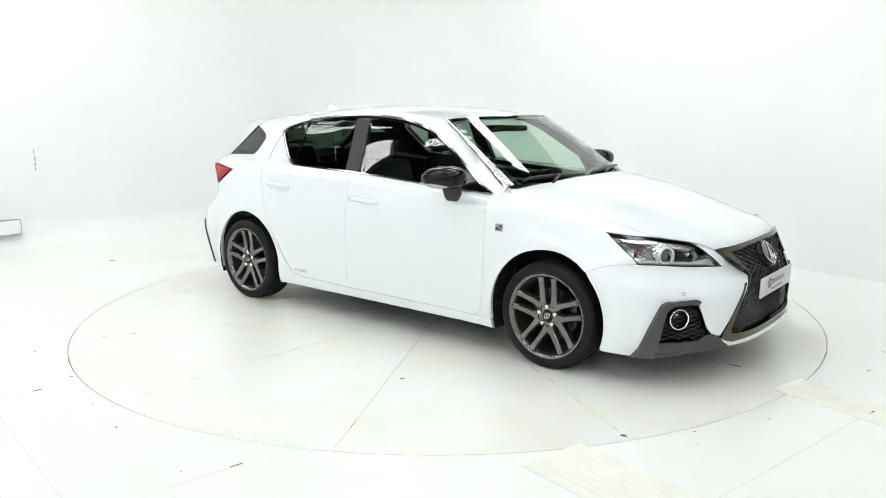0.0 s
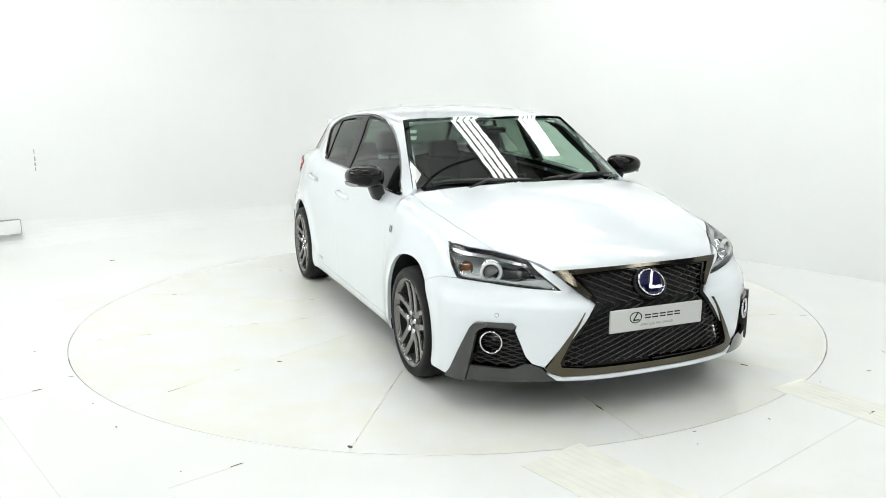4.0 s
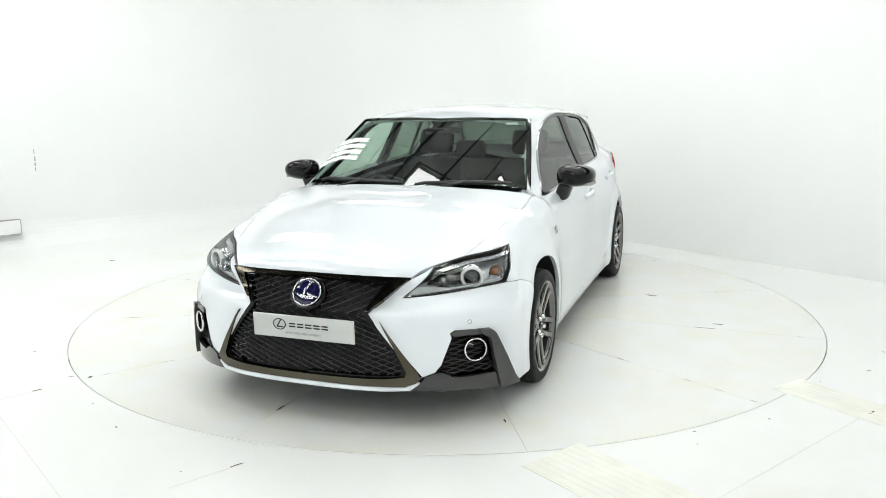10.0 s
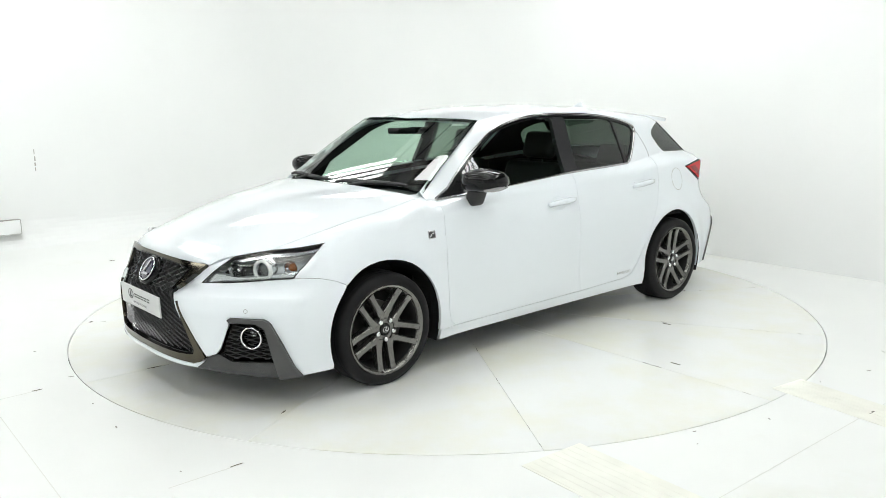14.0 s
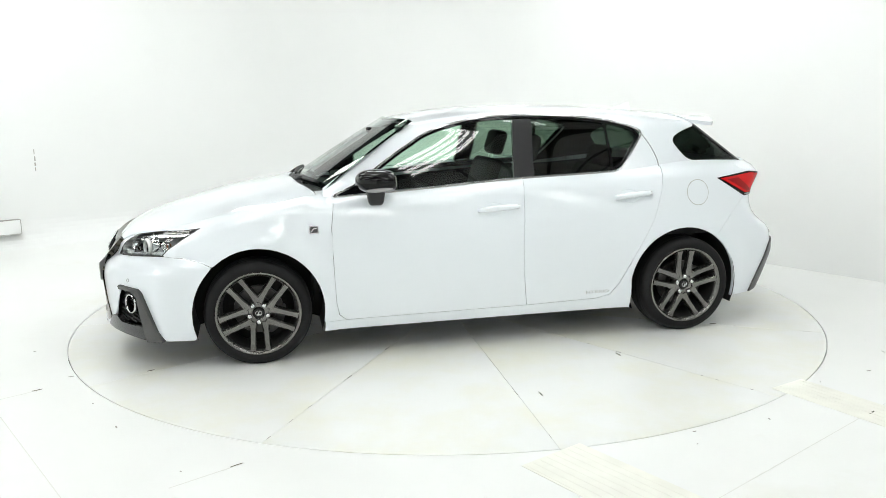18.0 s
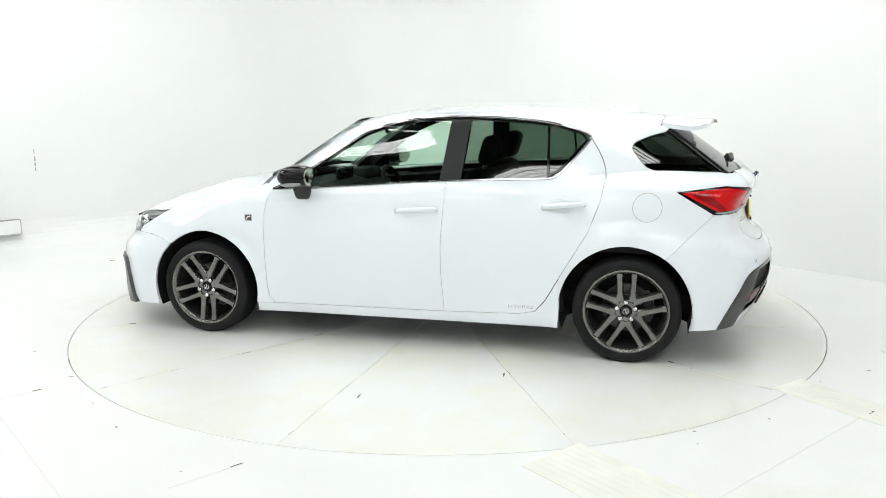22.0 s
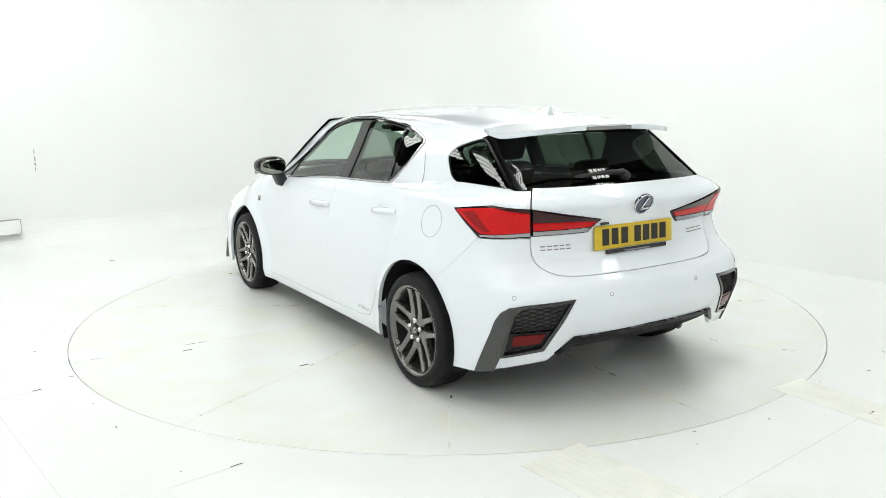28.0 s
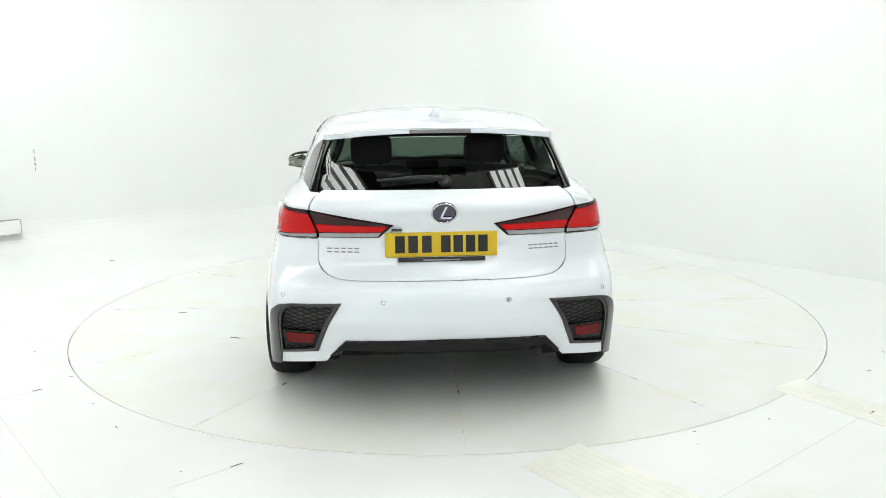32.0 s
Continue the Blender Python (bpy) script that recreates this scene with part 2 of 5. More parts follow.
def cast(surface, way, uv):
    """Throw flat outline points on to a surface. way: side (x, z), top (x, y), back and front (y, z), nose and stern (degrees round an axis, z)."""
    u, v = np.asarray(uv, float).T
    o = np.zeros((len(u), 3))
    d = np.zeros((len(u), 3))
    if way == "side":
        o[:, 0], o[:, 2], o[:, 1], d[:, 1] = u, v, 1.3, -1
    elif way == "top":
        o[:, 0], o[:, 1], o[:, 2], d[:, 2] = u, v, 1.8, -1
    elif way == "front":
        o[:, 1], o[:, 2], o[:, 0], d[:, 0] = u, v, 2.6, -1
    elif way == "back":
        o[:, 1], o[:, 2], o[:, 0], d[:, 0] = u, v, -2.6, 1
    else:
        s = 1 if way == "nose" else -1
        c, k = np.cos(np.radians(u)), np.sin(np.radians(u))
        o[:, 0], o[:, 1], o[:, 2] = s * 1.2 + s * 1.4 * c, 1.4 * k, v
        d[:, 0], d[:, 1] = -s * c, -k
    reach = 1.4
    ts = np.linspace(0, reach, 281)
    f = surface(*(o[:, None, :] + ts[None, :, None] * d[:, None, :]).transpose(2, 0, 1))
    inside = f <= 0
    first = np.where(inside.any(1), inside.argmax(1), f.argmin(1))
    hi, lo = ts[first], ts[np.maximum(first - 1, 0)]
    for _ in range(24):
        mid = (lo + hi) / 2
        p = o + mid[:, None] * d
        neg = surface(*p.T) <= 0
        hi, lo = np.where(neg, mid, hi), np.where(neg, lo, mid)
    return o + hi[:, None] * d


def normals_at(surface, p):
    e = 1e-3
    g = np.stack([surface(*(p + e * k).T) - surface(*(p - e * k).T) for k in np.eye(3)], -1)
    return g / np.linalg.norm(g, axis=1)[:, None].clip(1e-9)


def dense(loop, step, closed=True):
    out = []
    n = len(loop)
    for i in range(n if closed else n - 1):
        a, b = np.array(loop[i], float), np.array(loop[(i + 1) % n], float)
        k = max(1, int(np.ceil(np.linalg.norm((b - a) * SCALE2) / step)))
        out += [a + (b - a) * j / k for j in range(k)]
    if not closed:
        out.append(np.array(loop[-1], float))
    return out


SCALE2 = np.array([1.0, 1.0])


def rounded(loop, r=0.25, n=4, keep=()):
    """Cut a loop's corners with small arcs; r is the share of the neighbouring edges."""
    out = []
    m = len(loop)
    for i in range(m):
        p, a, b = (np.array(loop[j % m], float) for j in (i, i - 1, i + 1))
        if i in keep:
            out.append(p)
            continue
        s, e = p + (a - p) * r, p + (b - p) * r
        out += [(1 - t) ** 2 * s + 2 * t * (1 - t) * p + t * t * e for t in np.linspace(0, 1, n)]
    return out


def inside_loop(pts, loop):
    x, y = pts[:, 0], pts[:, 1]
    r = np.zeros(len(pts), bool)
    L = np.array(loop)
    for (x1, y1), (x2, y2) in zip(L, np.roll(L, -1, 0)):
        hit = ((y1 > y) != (y2 > y)) & (x < (x2 - x1) * (y - y1) / (y2 - y1 + 1e-12) + x1)
        r ^= hit
    return r


def mesh_loops(outer, holes, step):
    """Triangles that fill an outline with holes, with inner points on a grid."""
    from mathutils.geometry import delaunay_2d_cdt
    loops = [dense(l, step) for l in (outer, *holes)]
    pts, edges = [], []
    for l in loops:
        k = len(pts)
        pts += [tuple(p) for p in l]
        edges += [(k + i, k + (i + 1) % len(l)) for i in range(len(l))]
    lo, hi = np.min(loops[0], 0), np.max(loops[0], 0)
    st = step / SCALE2
    gx, gy = np.arange(lo[0] + st[0] / 2, hi[0], st[0]), np.arange(lo[1] + st[1] / 2, hi[1], st[1])
    if len(gx) and len(gy):
        g = np.stack(np.meshgrid(gx, gy), -1).reshape(-1, 2)
        ok = inside_loop(g, loops[0])
        for h in loops[1:]:
            ok &= ~inside_loop(g, h)
        g = g[ok]
        edge = np.array(pts)
        if len(g):
            far = np.array([(((edge - q) * SCALE2) ** 2).sum(1).min() for q in g]) > (0.35 * step) ** 2
            pts += [tuple(q) for q in g[far]]
    s = SCALE2
    v, _, f, _, _, _ = delaunay_2d_cdt([Vector((p[0] * s[0], p[1] * s[1])) for p in pts], edges, [], 0, 1e-7)
    v = np.array([(p[0] / s[0], p[1] / s[1]) for p in v])
    f = np.array([list(t) for t in f])
    c = v[f].mean(1)
    ok = inside_loop(c, loops[0])
    for h in loops[1:]:
        ok &= ~inside_loop(c, h)
    return v, f[ok]


def panel(name, surface, way, outer, material, parent, holes=(), step=0.05, lift=0.0, depth=0.02, label="", back=False):
    """A sheet cut to an outline, laid on a surface, with its edges folded inwards by depth. back: closed behind."""
    global SCALE2
    SCALE2 = np.array([0.0155, 1.0]) if way in ("nose", "stern") else np.array([1.0, 1.0])
    uv, f = mesh_loops(outer, holes, step)
    SCALE2 = np.array([1.0, 1.0])
    p = cast(surface, way, uv)
    n = normals_at(surface, p)
    p = p + n * lift
    a, b, c = p[f[:, 0]], p[f[:, 1]], p[f[:, 2]]
    flip = (np.cross(b - a, c - a) * n[f].mean(1)).sum(1) < 0
    f[flip] = f[flip][:, ::-1]
    verts, norms, faces = [p], [n], f.tolist()
    if depth:
        count = {}
        for t in faces:
            for i in range(3):
                e = (t[i], t[(i + 1) % 3])
                count[frozenset(e)] = None if frozenset(e) in count else e
        rim = [e for e in count.values() if e]
        ids = sorted({i for e in rim for i in e})
        k = {i: j for j, i in enumerate(ids)}
        base = len(p)
        verts += [p[ids], p[ids] - n[ids] * depth]
        out = np.zeros((len(ids), 3))
        for a_, b_ in rim:
            q = np.cross(p[b_] - p[a_], n[a_])
            q = q / (np.linalg.norm(q) + 1e-9)
            out[k[a_]] += q
            out[k[b_]] += q
        out /= np.linalg.norm(out, axis=1)[:, None].clip(1e-6)
        norms += [out, out]
        m = len(ids)
        faces += [(base + k[a_], base + m + k[a_], base + m + k[b_], base + k[b_]) for a_, b_ in rim]
        if back:
            top = base + 2 * m
            verts.append(p - n * depth)
            norms.append(-n)
            faces += [(top + t[2], top + t[1], top + t[0]) for t in f.tolist()]
    return raw(name, np.concatenate(verts), faces, material, parent, label, normals=np.concatenate(norms))


def strip(name, pts, norms, width, height, material, parent, label="", closed=False):
    """A raised bead along a line on a surface."""
    pts, norms = np.asarray(pts), np.asarray(norms)
    n = len(pts)
    if closed:
        d = np.roll(pts, -1, 0) - np.roll(pts, 1, 0)
    else:
        d = np.gradient(pts, axis=0)
    d /= np.linalg.norm(d, axis=1)[:, None].clip(1e-9)
    s = np.cross(d, norms)
    s /= np.linalg.norm(s, axis=1)[:, None].clip(1e-9)
    prof = [(-0.5, -0.5), (-0.5, 0.4), (-0.3, 1), (0.3, 1), (0.5, 0.4), (0.5, -0.5)]
    rows = [pts + s * a * width + norms * b * height for a, b in prof]
    k = len(prof)
    v = np.stack(rows, 1).reshape(-1, 3)
    faces = []
    for i in range(n if closed else n - 1):
        j = (i + 1) % n
        for q in range(k - 1):
            faces.append((i * k + q, i * k + q + 1, j * k + q + 1, j * k + q))
    return raw(name, v, faces, material, parent, label, smooth=False)


def line_on(surface, way, pts, step=0.04, lift=0.0):
    global SCALE2
    SCALE2 = np.array([0.0155, 1.0]) if way in ("nose", "stern") else np.array([1.0, 1.0])
    uv = dense(pts, step, closed=False)
    SCALE2 = np.array([1.0, 1.0])
    p = cast(surface, way, uv)
    n = normals_at(surface, p)
    return p + n * lift, n


# ---------------------------------------------------------------- the studio
FLOOR_PAINT = mat("white_floor_paint", (0.87, 0.88, 0.865), 0.28, vary=0.02, vary_scale=1.2, bump=0.04, bump_scale=40, stain=((0.80, 0.80, 0.74), 0.9, 0.58, 0.75))
TABLE_PAINT = mat("white_table_paint", (0.87, 0.88, 0.865), 0.25, vary=0.02, vary_scale=1.5, bump=0.04, bump_scale=40, stain=((0.84, 0.83, 0.70), 1.3, 0.44, 0.70))
WALL_PAINT = mat("white_wall_paint", (0.89, 0.90, 0.895), 0.55, vary=0.015, vary_scale=0.7, bump=0.05, bump_scale=25)
SEAM = mat("worn_seam", (0.42, 0.41, 0.38), 0.8)
SEAM_FILL = mat("seam_filler", (0.78, 0.78, 0.75), 0.7)
GRIME = mat("dark_grime", (0.10, 0.09, 0.07), 0.9)
YELLOWED = mat("yellowed_paint", (0.86, 0.86, 0.79), 0.35, vary=0.05, vary_scale=7)
ROOF_SHEET = mat("pale_roof_sheeting", (0.82, 0.83, 0.82), 0.7, vary=0.1, vary_scale=2)
DRAPE = mat("black_drape", (0.03, 0.03, 0.031), 0.9, vary=0.2, vary_scale=5)
BEAM = mat("dark_steel_beam", (0.03, 0.03, 0.032), 0.6)

CORNER = Vector((-0.73, 5.51, 0))
ALONG_LEFT = Vector((math.cos(radians(219.3)), math.sin(radians(219.3)), 0))
ALONG_RIGHT = Vector((math.cos(radians(309.7)), math.sin(radians(309.7)), 0))
LEFT_LEN, RIGHT_LEN, WALL_H = 9.8, 13.0, 2.95
DRAPE_EDGE = 0.6
TABLE_R = 2.472


def studio():
    # floor: one ring sheet round the table's pit
    n = 144
    rings = [(TABLE_R + 0.005, -0.06), (TABLE_R + 0.005, 0), (4.0, 0), (16.0, 0)]
    v = [(r * math.cos(2 * math.pi * i / n), r * math.sin(2 * math.pi * i / n), z) for r, z in rings for i in range(n)]
    f = [(k * n + i, (k + 1) * n + i, (k + 1) * n + (i + 1) % n, k * n + (i + 1) % n) for k in range(3) for i in range(n)]
    fl = raw("floor", v, f, FLOOR_PAINT)
    tagged(fl, "white painted studio floor with worn seams", "floor", kind="structure")
    bm = bmesh.new()
    bmesh.ops.create_circle(bm, cap_ends=True, radius=TABLE_R + 0.2, segments=96)
    bmesh.ops.translate(bm, verts=bm.verts, vec=(0, 0, -0.07))
    tagged(part("pit", bm, DARK), "dark pit under the turntable", "pit", kind="structure")

    # walls; two meet in a rounded corner, feet coved on one side
    def wall(name, a, b, inward, cove, label):
        r = cove
        pts = [(-0.2, 0.0), (-0.2, WALL_H), (0.0, WALL_H)]
        pts += [(r - r * math.sin(t), r - r * math.cos(t)) for t in np.linspace(math.pi / 2, 0, 9)] if r else [(0.0, 0.0)]
        vs = [tuple(q + inward * o + Vector((0, 0, z))) for q in (a, b) for o, z in pts]
        k = len(pts)
        fs = [(i, (i + 1) % k, k + (i + 1) % k, k + i) for i in range(k)] + [tuple(range(k))[::-1], tuple(range(k, 2 * k))]
        ob = raw(name, vs, fs, WALL_PAINT)
        return tagged(ob, label, "wall", kind="structure")

    R = 1.6
    il, ir = ALONG_RIGHT, ALONG_LEFT
    far_l, far_r = CORNER + ALONG_LEFT * LEFT_LEN, CORNER + ALONG_RIGHT * RIGHT_LEN
    back = CORNER + ALONG_LEFT * LEFT_LEN + ALONG_RIGHT * RIGHT_LEN
    wall("wall_north", CORNER + ALONG_LEFT * R, far_l, il, 0.25, "white studio wall with a coved foot")
    wall("wall_east", CORNER + ALONG_RIGHT * R, far_r, ir, 0.0, "plain white studio wall")
    wall("wall_west", far_l, back, -ALONG_LEFT, 0.0, "plain white studio wall behind the camera")
    wall("wall_south", far_r, back, -ALONG_RIGHT, 0.0, "plain white studio wall behind the camera")
    # rounded corner
    vs, fs, n = [], [], 72
    c = CORNER + ALONG_LEFT * R + ALONG_RIGHT * R
    for i in range(n + 1):
        a = math.pi / 2 * i / n
        q = c - ALONG_RIGHT * R * math.cos(a) - ALONG_LEFT * R * math.sin(a)
        o = c - ALONG_RIGHT * (R + 0.2) * math.cos(a) - ALONG_LEFT * (R + 0.2) * math.sin(a)
        vs += [(q.x, q.y, 0), (q.x, q.y, WALL_H), (o.x, o.y, WALL_H), (o.x, o.y, 0)]
    for i in range(n):
        for j in range(4):
            fs.append((4 * i + j, 4 * i + (j + 1) % 4, 4 * i + 4 + (j + 1) % 4, 4 * i + 4 + j))
    tagged(raw("wall_corner", vs, fs, WALL_PAINT), "rounded white corner between two studio walls", "wall", kind="structure")

    # roof of the hall: grey sheeting over dark beams
    mid = (CORNER + back) / 2
    m = Matrix.Translation((mid.x, mid.y, 0)) @ pose(0, 0, 0, 0, 0, 39.5)
    bm = bmesh.new()
    box(bm, (-LEFT_LEN / 2 - 0.2, -RIGHT_LEN / 2 - 0.2, 5.6), (LEFT_LEN / 2 + 0.2, RIGHT_LEN / 2 + 0.2, 5.7), m=m)
    tagged(part("ceiling", bm, ROOF_SHEET), "pale sheeted hall roof on steel purlins", "ceiling", kind="structure")
    for k in range(13):
        y = -RIGHT_LEN / 2 + (k + 0.5) * RIGHT_LEN / 13
        bm = bmesh.new()
        box(bm, (-LEFT_LEN / 2, y - 0.016, 5.53), (LEFT_LEN / 2, y + 0.016, 5.598), m=m)
        tagged(part("purlin", bm, BEAM), "dark steel purlin under the hall roof", "beam", group="roof purlins")
    # a black drape is stretched under the roof on one side
    bm = bmesh.new()
    box(bm, (-LEFT_LEN / 2, -RIGHT_LEN / 2, 5.30), (DRAPE_EDGE, RIGHT_LEN / 2, 5.33), m=m)
    tagged(part("ceiling_drape", bm, DRAPE), "black drape stretched under the roof", "drape", kind="structure")
    for name, sx, sy in (("upper_wall_a", 1, 0), ("upper_wall_b", -1, 0), ("upper_wall_c", 0, 1), ("upper_wall_d", 0, -1)):
        bm = bmesh.new()
        hx, hy = LEFT_LEN / 2 + 0.1, RIGHT_LEN / 2 + 0.1
        if sx:
            box(bm, (sx * hx - 0.1, -hy, WALL_H + 0.002), (sx * hx + 0.1, hy, 5.6), m=m)
        else:
            box(bm, (-hx + 0.1, sy * hy - 0.1, WALL_H + 0.002), (hx - 0.1, sy * hy + 0.1, 5.6), m=m)
        tagged(part("wall_upper", bm, DRAPE), "black sheeting above the studio wall", "wall", kind="structure")


LIGHT_TUBE = glow("lit_tube", (0.980, 1.0, 0.978), TUBE_POWER)
HOUSING = mat("lamp_housing", (0.25, 0.25, 0.25), 0.5)


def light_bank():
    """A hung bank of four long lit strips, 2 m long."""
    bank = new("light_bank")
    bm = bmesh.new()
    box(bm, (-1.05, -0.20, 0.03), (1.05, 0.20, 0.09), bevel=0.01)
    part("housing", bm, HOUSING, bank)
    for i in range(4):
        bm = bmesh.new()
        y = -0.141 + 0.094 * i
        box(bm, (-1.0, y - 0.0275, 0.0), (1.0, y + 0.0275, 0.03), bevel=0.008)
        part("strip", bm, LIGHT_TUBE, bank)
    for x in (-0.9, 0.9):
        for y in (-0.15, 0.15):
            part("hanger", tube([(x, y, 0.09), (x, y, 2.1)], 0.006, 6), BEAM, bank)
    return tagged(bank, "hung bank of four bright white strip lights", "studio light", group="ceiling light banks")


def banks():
    """Rows of banks run parallel to the right-hand wall, with fill banks added; (across, along) in metres from the
    table's middle.
    """
    # many outer and near-wall banks are unseen fill, added to even out the light
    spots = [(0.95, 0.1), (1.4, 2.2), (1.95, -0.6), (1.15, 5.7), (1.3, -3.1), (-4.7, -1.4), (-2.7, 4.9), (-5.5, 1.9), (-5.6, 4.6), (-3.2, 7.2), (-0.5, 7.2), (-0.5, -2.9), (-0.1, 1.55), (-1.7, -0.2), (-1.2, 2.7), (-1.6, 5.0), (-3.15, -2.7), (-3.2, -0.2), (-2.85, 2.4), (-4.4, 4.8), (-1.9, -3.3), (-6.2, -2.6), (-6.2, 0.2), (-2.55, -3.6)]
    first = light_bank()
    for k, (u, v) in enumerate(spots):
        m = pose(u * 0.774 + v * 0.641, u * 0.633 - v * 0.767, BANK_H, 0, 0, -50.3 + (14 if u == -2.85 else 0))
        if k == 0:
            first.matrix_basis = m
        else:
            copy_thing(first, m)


BANK_H = 3.3


def soft_panel():
    """A white cloth lamp head, hooked into a frame."""
    head = new("soft_panel")
    tagged(head, "hung white cloth lamp panel in a dark frame", "studio light")
    m = pose(-0.47 * 0.774 - 0.40 * 0.641, -0.47 * 0.633 + 0.40 * 0.767, BANK_H, 0, 0, -50.3) @ pose(0.22, -0.20, 0)
    bm = bmesh.new()
    box(bm, (-0.46, -0.20, 0.0), (0.30, 0.20, 0.02), m=m)
    part("cloth", bm, glow("lit_cloth", (0.980, 1.0, 0.978), TUBE_POWER * 0.85), head)
    for lo, hi in (((-0.53, -0.28, 0.005), (0.53, -0.26, 0.03)), ((-0.53, 0.26, 0.005), (0.53, 0.28, 0.03)), ((-0.53, -0.26, 0.005), (-0.51, 0.26, 0.03)), ((0.51, -0.26, 0.005), (0.53, 0.26, 0.03))):
        bm = bmesh.new()
        box(bm, lo, hi, m=m)
        part("frame_bar", bm, BEAM, head)
    for k in range(9):
        bm = bmesh.new()
        box(bm, (-0.51, -0.21 + 0.05 * k, 0.008), (-0.46, -0.195 + 0.05 * k, 0.018), m=m)
        part("hook", bm, HOUSING, head)
    for x in (-0.5, 0.5):
        for y in (-0.25, 0.25):
            part("hanger", tube([m @ Vector((x, y, 0.02)), m @ Vector((x, y, 2.1))], 0.006, 6), BEAM, head)


def turntable():
    table = new("turntable")
    tagged(table, "round white turntable with worn seams", "turntable")
    n, half = 12, 0.0009
    arc = np.linspace(radians(-2), radians(28), n + 1)
    ring = []
    for k, a in enumerate(arc):
        d = half if k == 0 else (-half if k == n else 0)
        ring.append((TABLE_R * math.cos(a) - d * math.sin(a), TABLE_R * math.sin(a) + d * math.cos(a)))
    mid = radians(13)
    tip = (0.006 * math.cos(mid), 0.006 * math.sin(mid))
    flat = [tip] + ring
    k = len(flat)
    v = [(x, y, 0.0) for x, y in flat] + [(x, y, -0.04) for x, y in flat]
    f = [tuple(range(k)), tuple(range(2 * k - 1, k - 1, -1))] + [(i, k + i, k + (i + 1) % k, (i + 1) % k) for i in range(k)]
    first = raw("deck_panel", v, f, TABLE_PAINT, table)
    for j in range(1, 12):
        o = first.copy()
        scene.collection.objects.link(o)
        o.rotation_euler = (0, 0, radians(30 * j))
    bm = bmesh.new()
    bmesh.ops.create_cone(bm, cap_ends=True, segments=96, radius1=TABLE_R - 0.02, radius2=TABLE_R - 0.02, depth=0.012)
    bmesh.ops.translate(bm, verts=bm.verts, vec=(0, 0, -0.010))
    part("under_frame", bm, SEAM_FILL, table)
    for x, y, l, w, a in ((2.05, -1.29, 0.035, 0.022, 20), (-0.69, 1.37, 0.07, 0.012, 100), (0.8, -1.35, 0.03, 0.012, 60), (-1.55, 0.95, 0.05, 0.012, 148), (1.9, 0.98, 0.05, 0.010, 28), (-0.05, 1.85, 0.06, 0.008, 92), (2.1, -0.08, 0.09, 0.008, -2), (-1.75, 0.06, 0.06, 0.008, 178)):
        bm = bmesh.new()
        bmesh.ops.create_circle(bm, cap_ends=True, radius=1, segments=9)
        for q in bm.verts:
            q.co *= random.uniform(0.6, 1.1)
        bmesh.ops.transform(bm, matrix=pose(x, y, 0.002, 0, 0, a) @ Matrix.Diagonal((l / 2, w / 2, 1, 1)), verts=bm.verts)
        r = bmesh.ops.extrude_face_region(bm, geom=bm.faces[:])
        bmesh.ops.translate(bm, verts=[e for e in r["geom"] if isinstance(e, bmesh.types.BMVert)], vec=(0, 0, -0.003))
        part("chip", bm, GRIME, table, "dark chip in the paint")
    # grime caught here and there along the seams
    for j in range(12):
        for _ in range(random.choice((3, 5, 6, 8))):
            r, a = random.uniform(1.0, 2.42), radians(30 * j - 2)
            l, w = random.uniform(0.015, 0.075), random.uniform(0.002, 0.0045)
            bm = bmesh.new()
            bmesh.ops.create_circle(bm, cap_ends=True, radius=1, segments=8)
            for q in bm.verts:
                q.co *= random.uniform(0.5, 1.1)
            bmesh.ops.transform(bm, matrix=pose(r * math.cos(a), r * math.sin(a), 0.0012, 0, 0, 30 * j - 2 + random.uniform(-4, 4)) @ Matrix.Diagonal((l / 2, w / 2, 1, 1)), verts=bm.verts)
            e = bmesh.ops.extrude_face_region(bm, geom=bm.faces[:])
            bmesh.ops.translate(bm, verts=[v for v in e["geom"] if isinstance(v, bmesh.types.BMVert)], vec=(0, 0, -0.002))
            part("seam_grime", bm, SEAM if random.random() < 0.7 else GRIME, table, "grey-brown grime in the seam")
    return table


# ---------------------------------------------------------------- the car
def arch(ax, a0, a1, r=0.36, n=18, z=0.295):
    return [(ax + r * math.cos(radians(a)), z + r * math.sin(radians(a))) for a in np.linspace(a0, a1, n)]


def belt_line(x0, x1, n=14, dz=0.0):
    return [(x, float(BELT(x)) + dz) for x in np.linspace(x0, x1, n)]


DOOR_FRONT = [(0.863, 0.912), (0.885, 0.75), (0.88, 0.5), (0.872, 0.32), (0.858, 0.25), (0.82, 0.219)]
DOOR_MID = [(-0.258, 0.230), (-0.240, 0.45), (-0.238, 0.6), (-0.25, 0.85), (-0.258, 0.978)]
DOOR_REAR = [(-0.70, 0.243), (-0.79, 0.262), (-0.85, 0.33), (-0.922, 0.458), (-1.0, 0.59), (-1.077, 0.722), (-1.135, 0.88), (-1.16, 1.01)]
HOOD_EDGE = [(0.96, 0.735), (1.2, 0.737), (1.5, 0.70), (1.8, 0.624)]
SEAM_F = [(1.545, 0.565), (1.60, 0.592), (1.69, 0.618), (1.792, 0.627)]
SEAM_R = [(-1.497, 0.588), (-1.57, 0.66), (-1.65, 0.74), (-1.735, 0.824)]
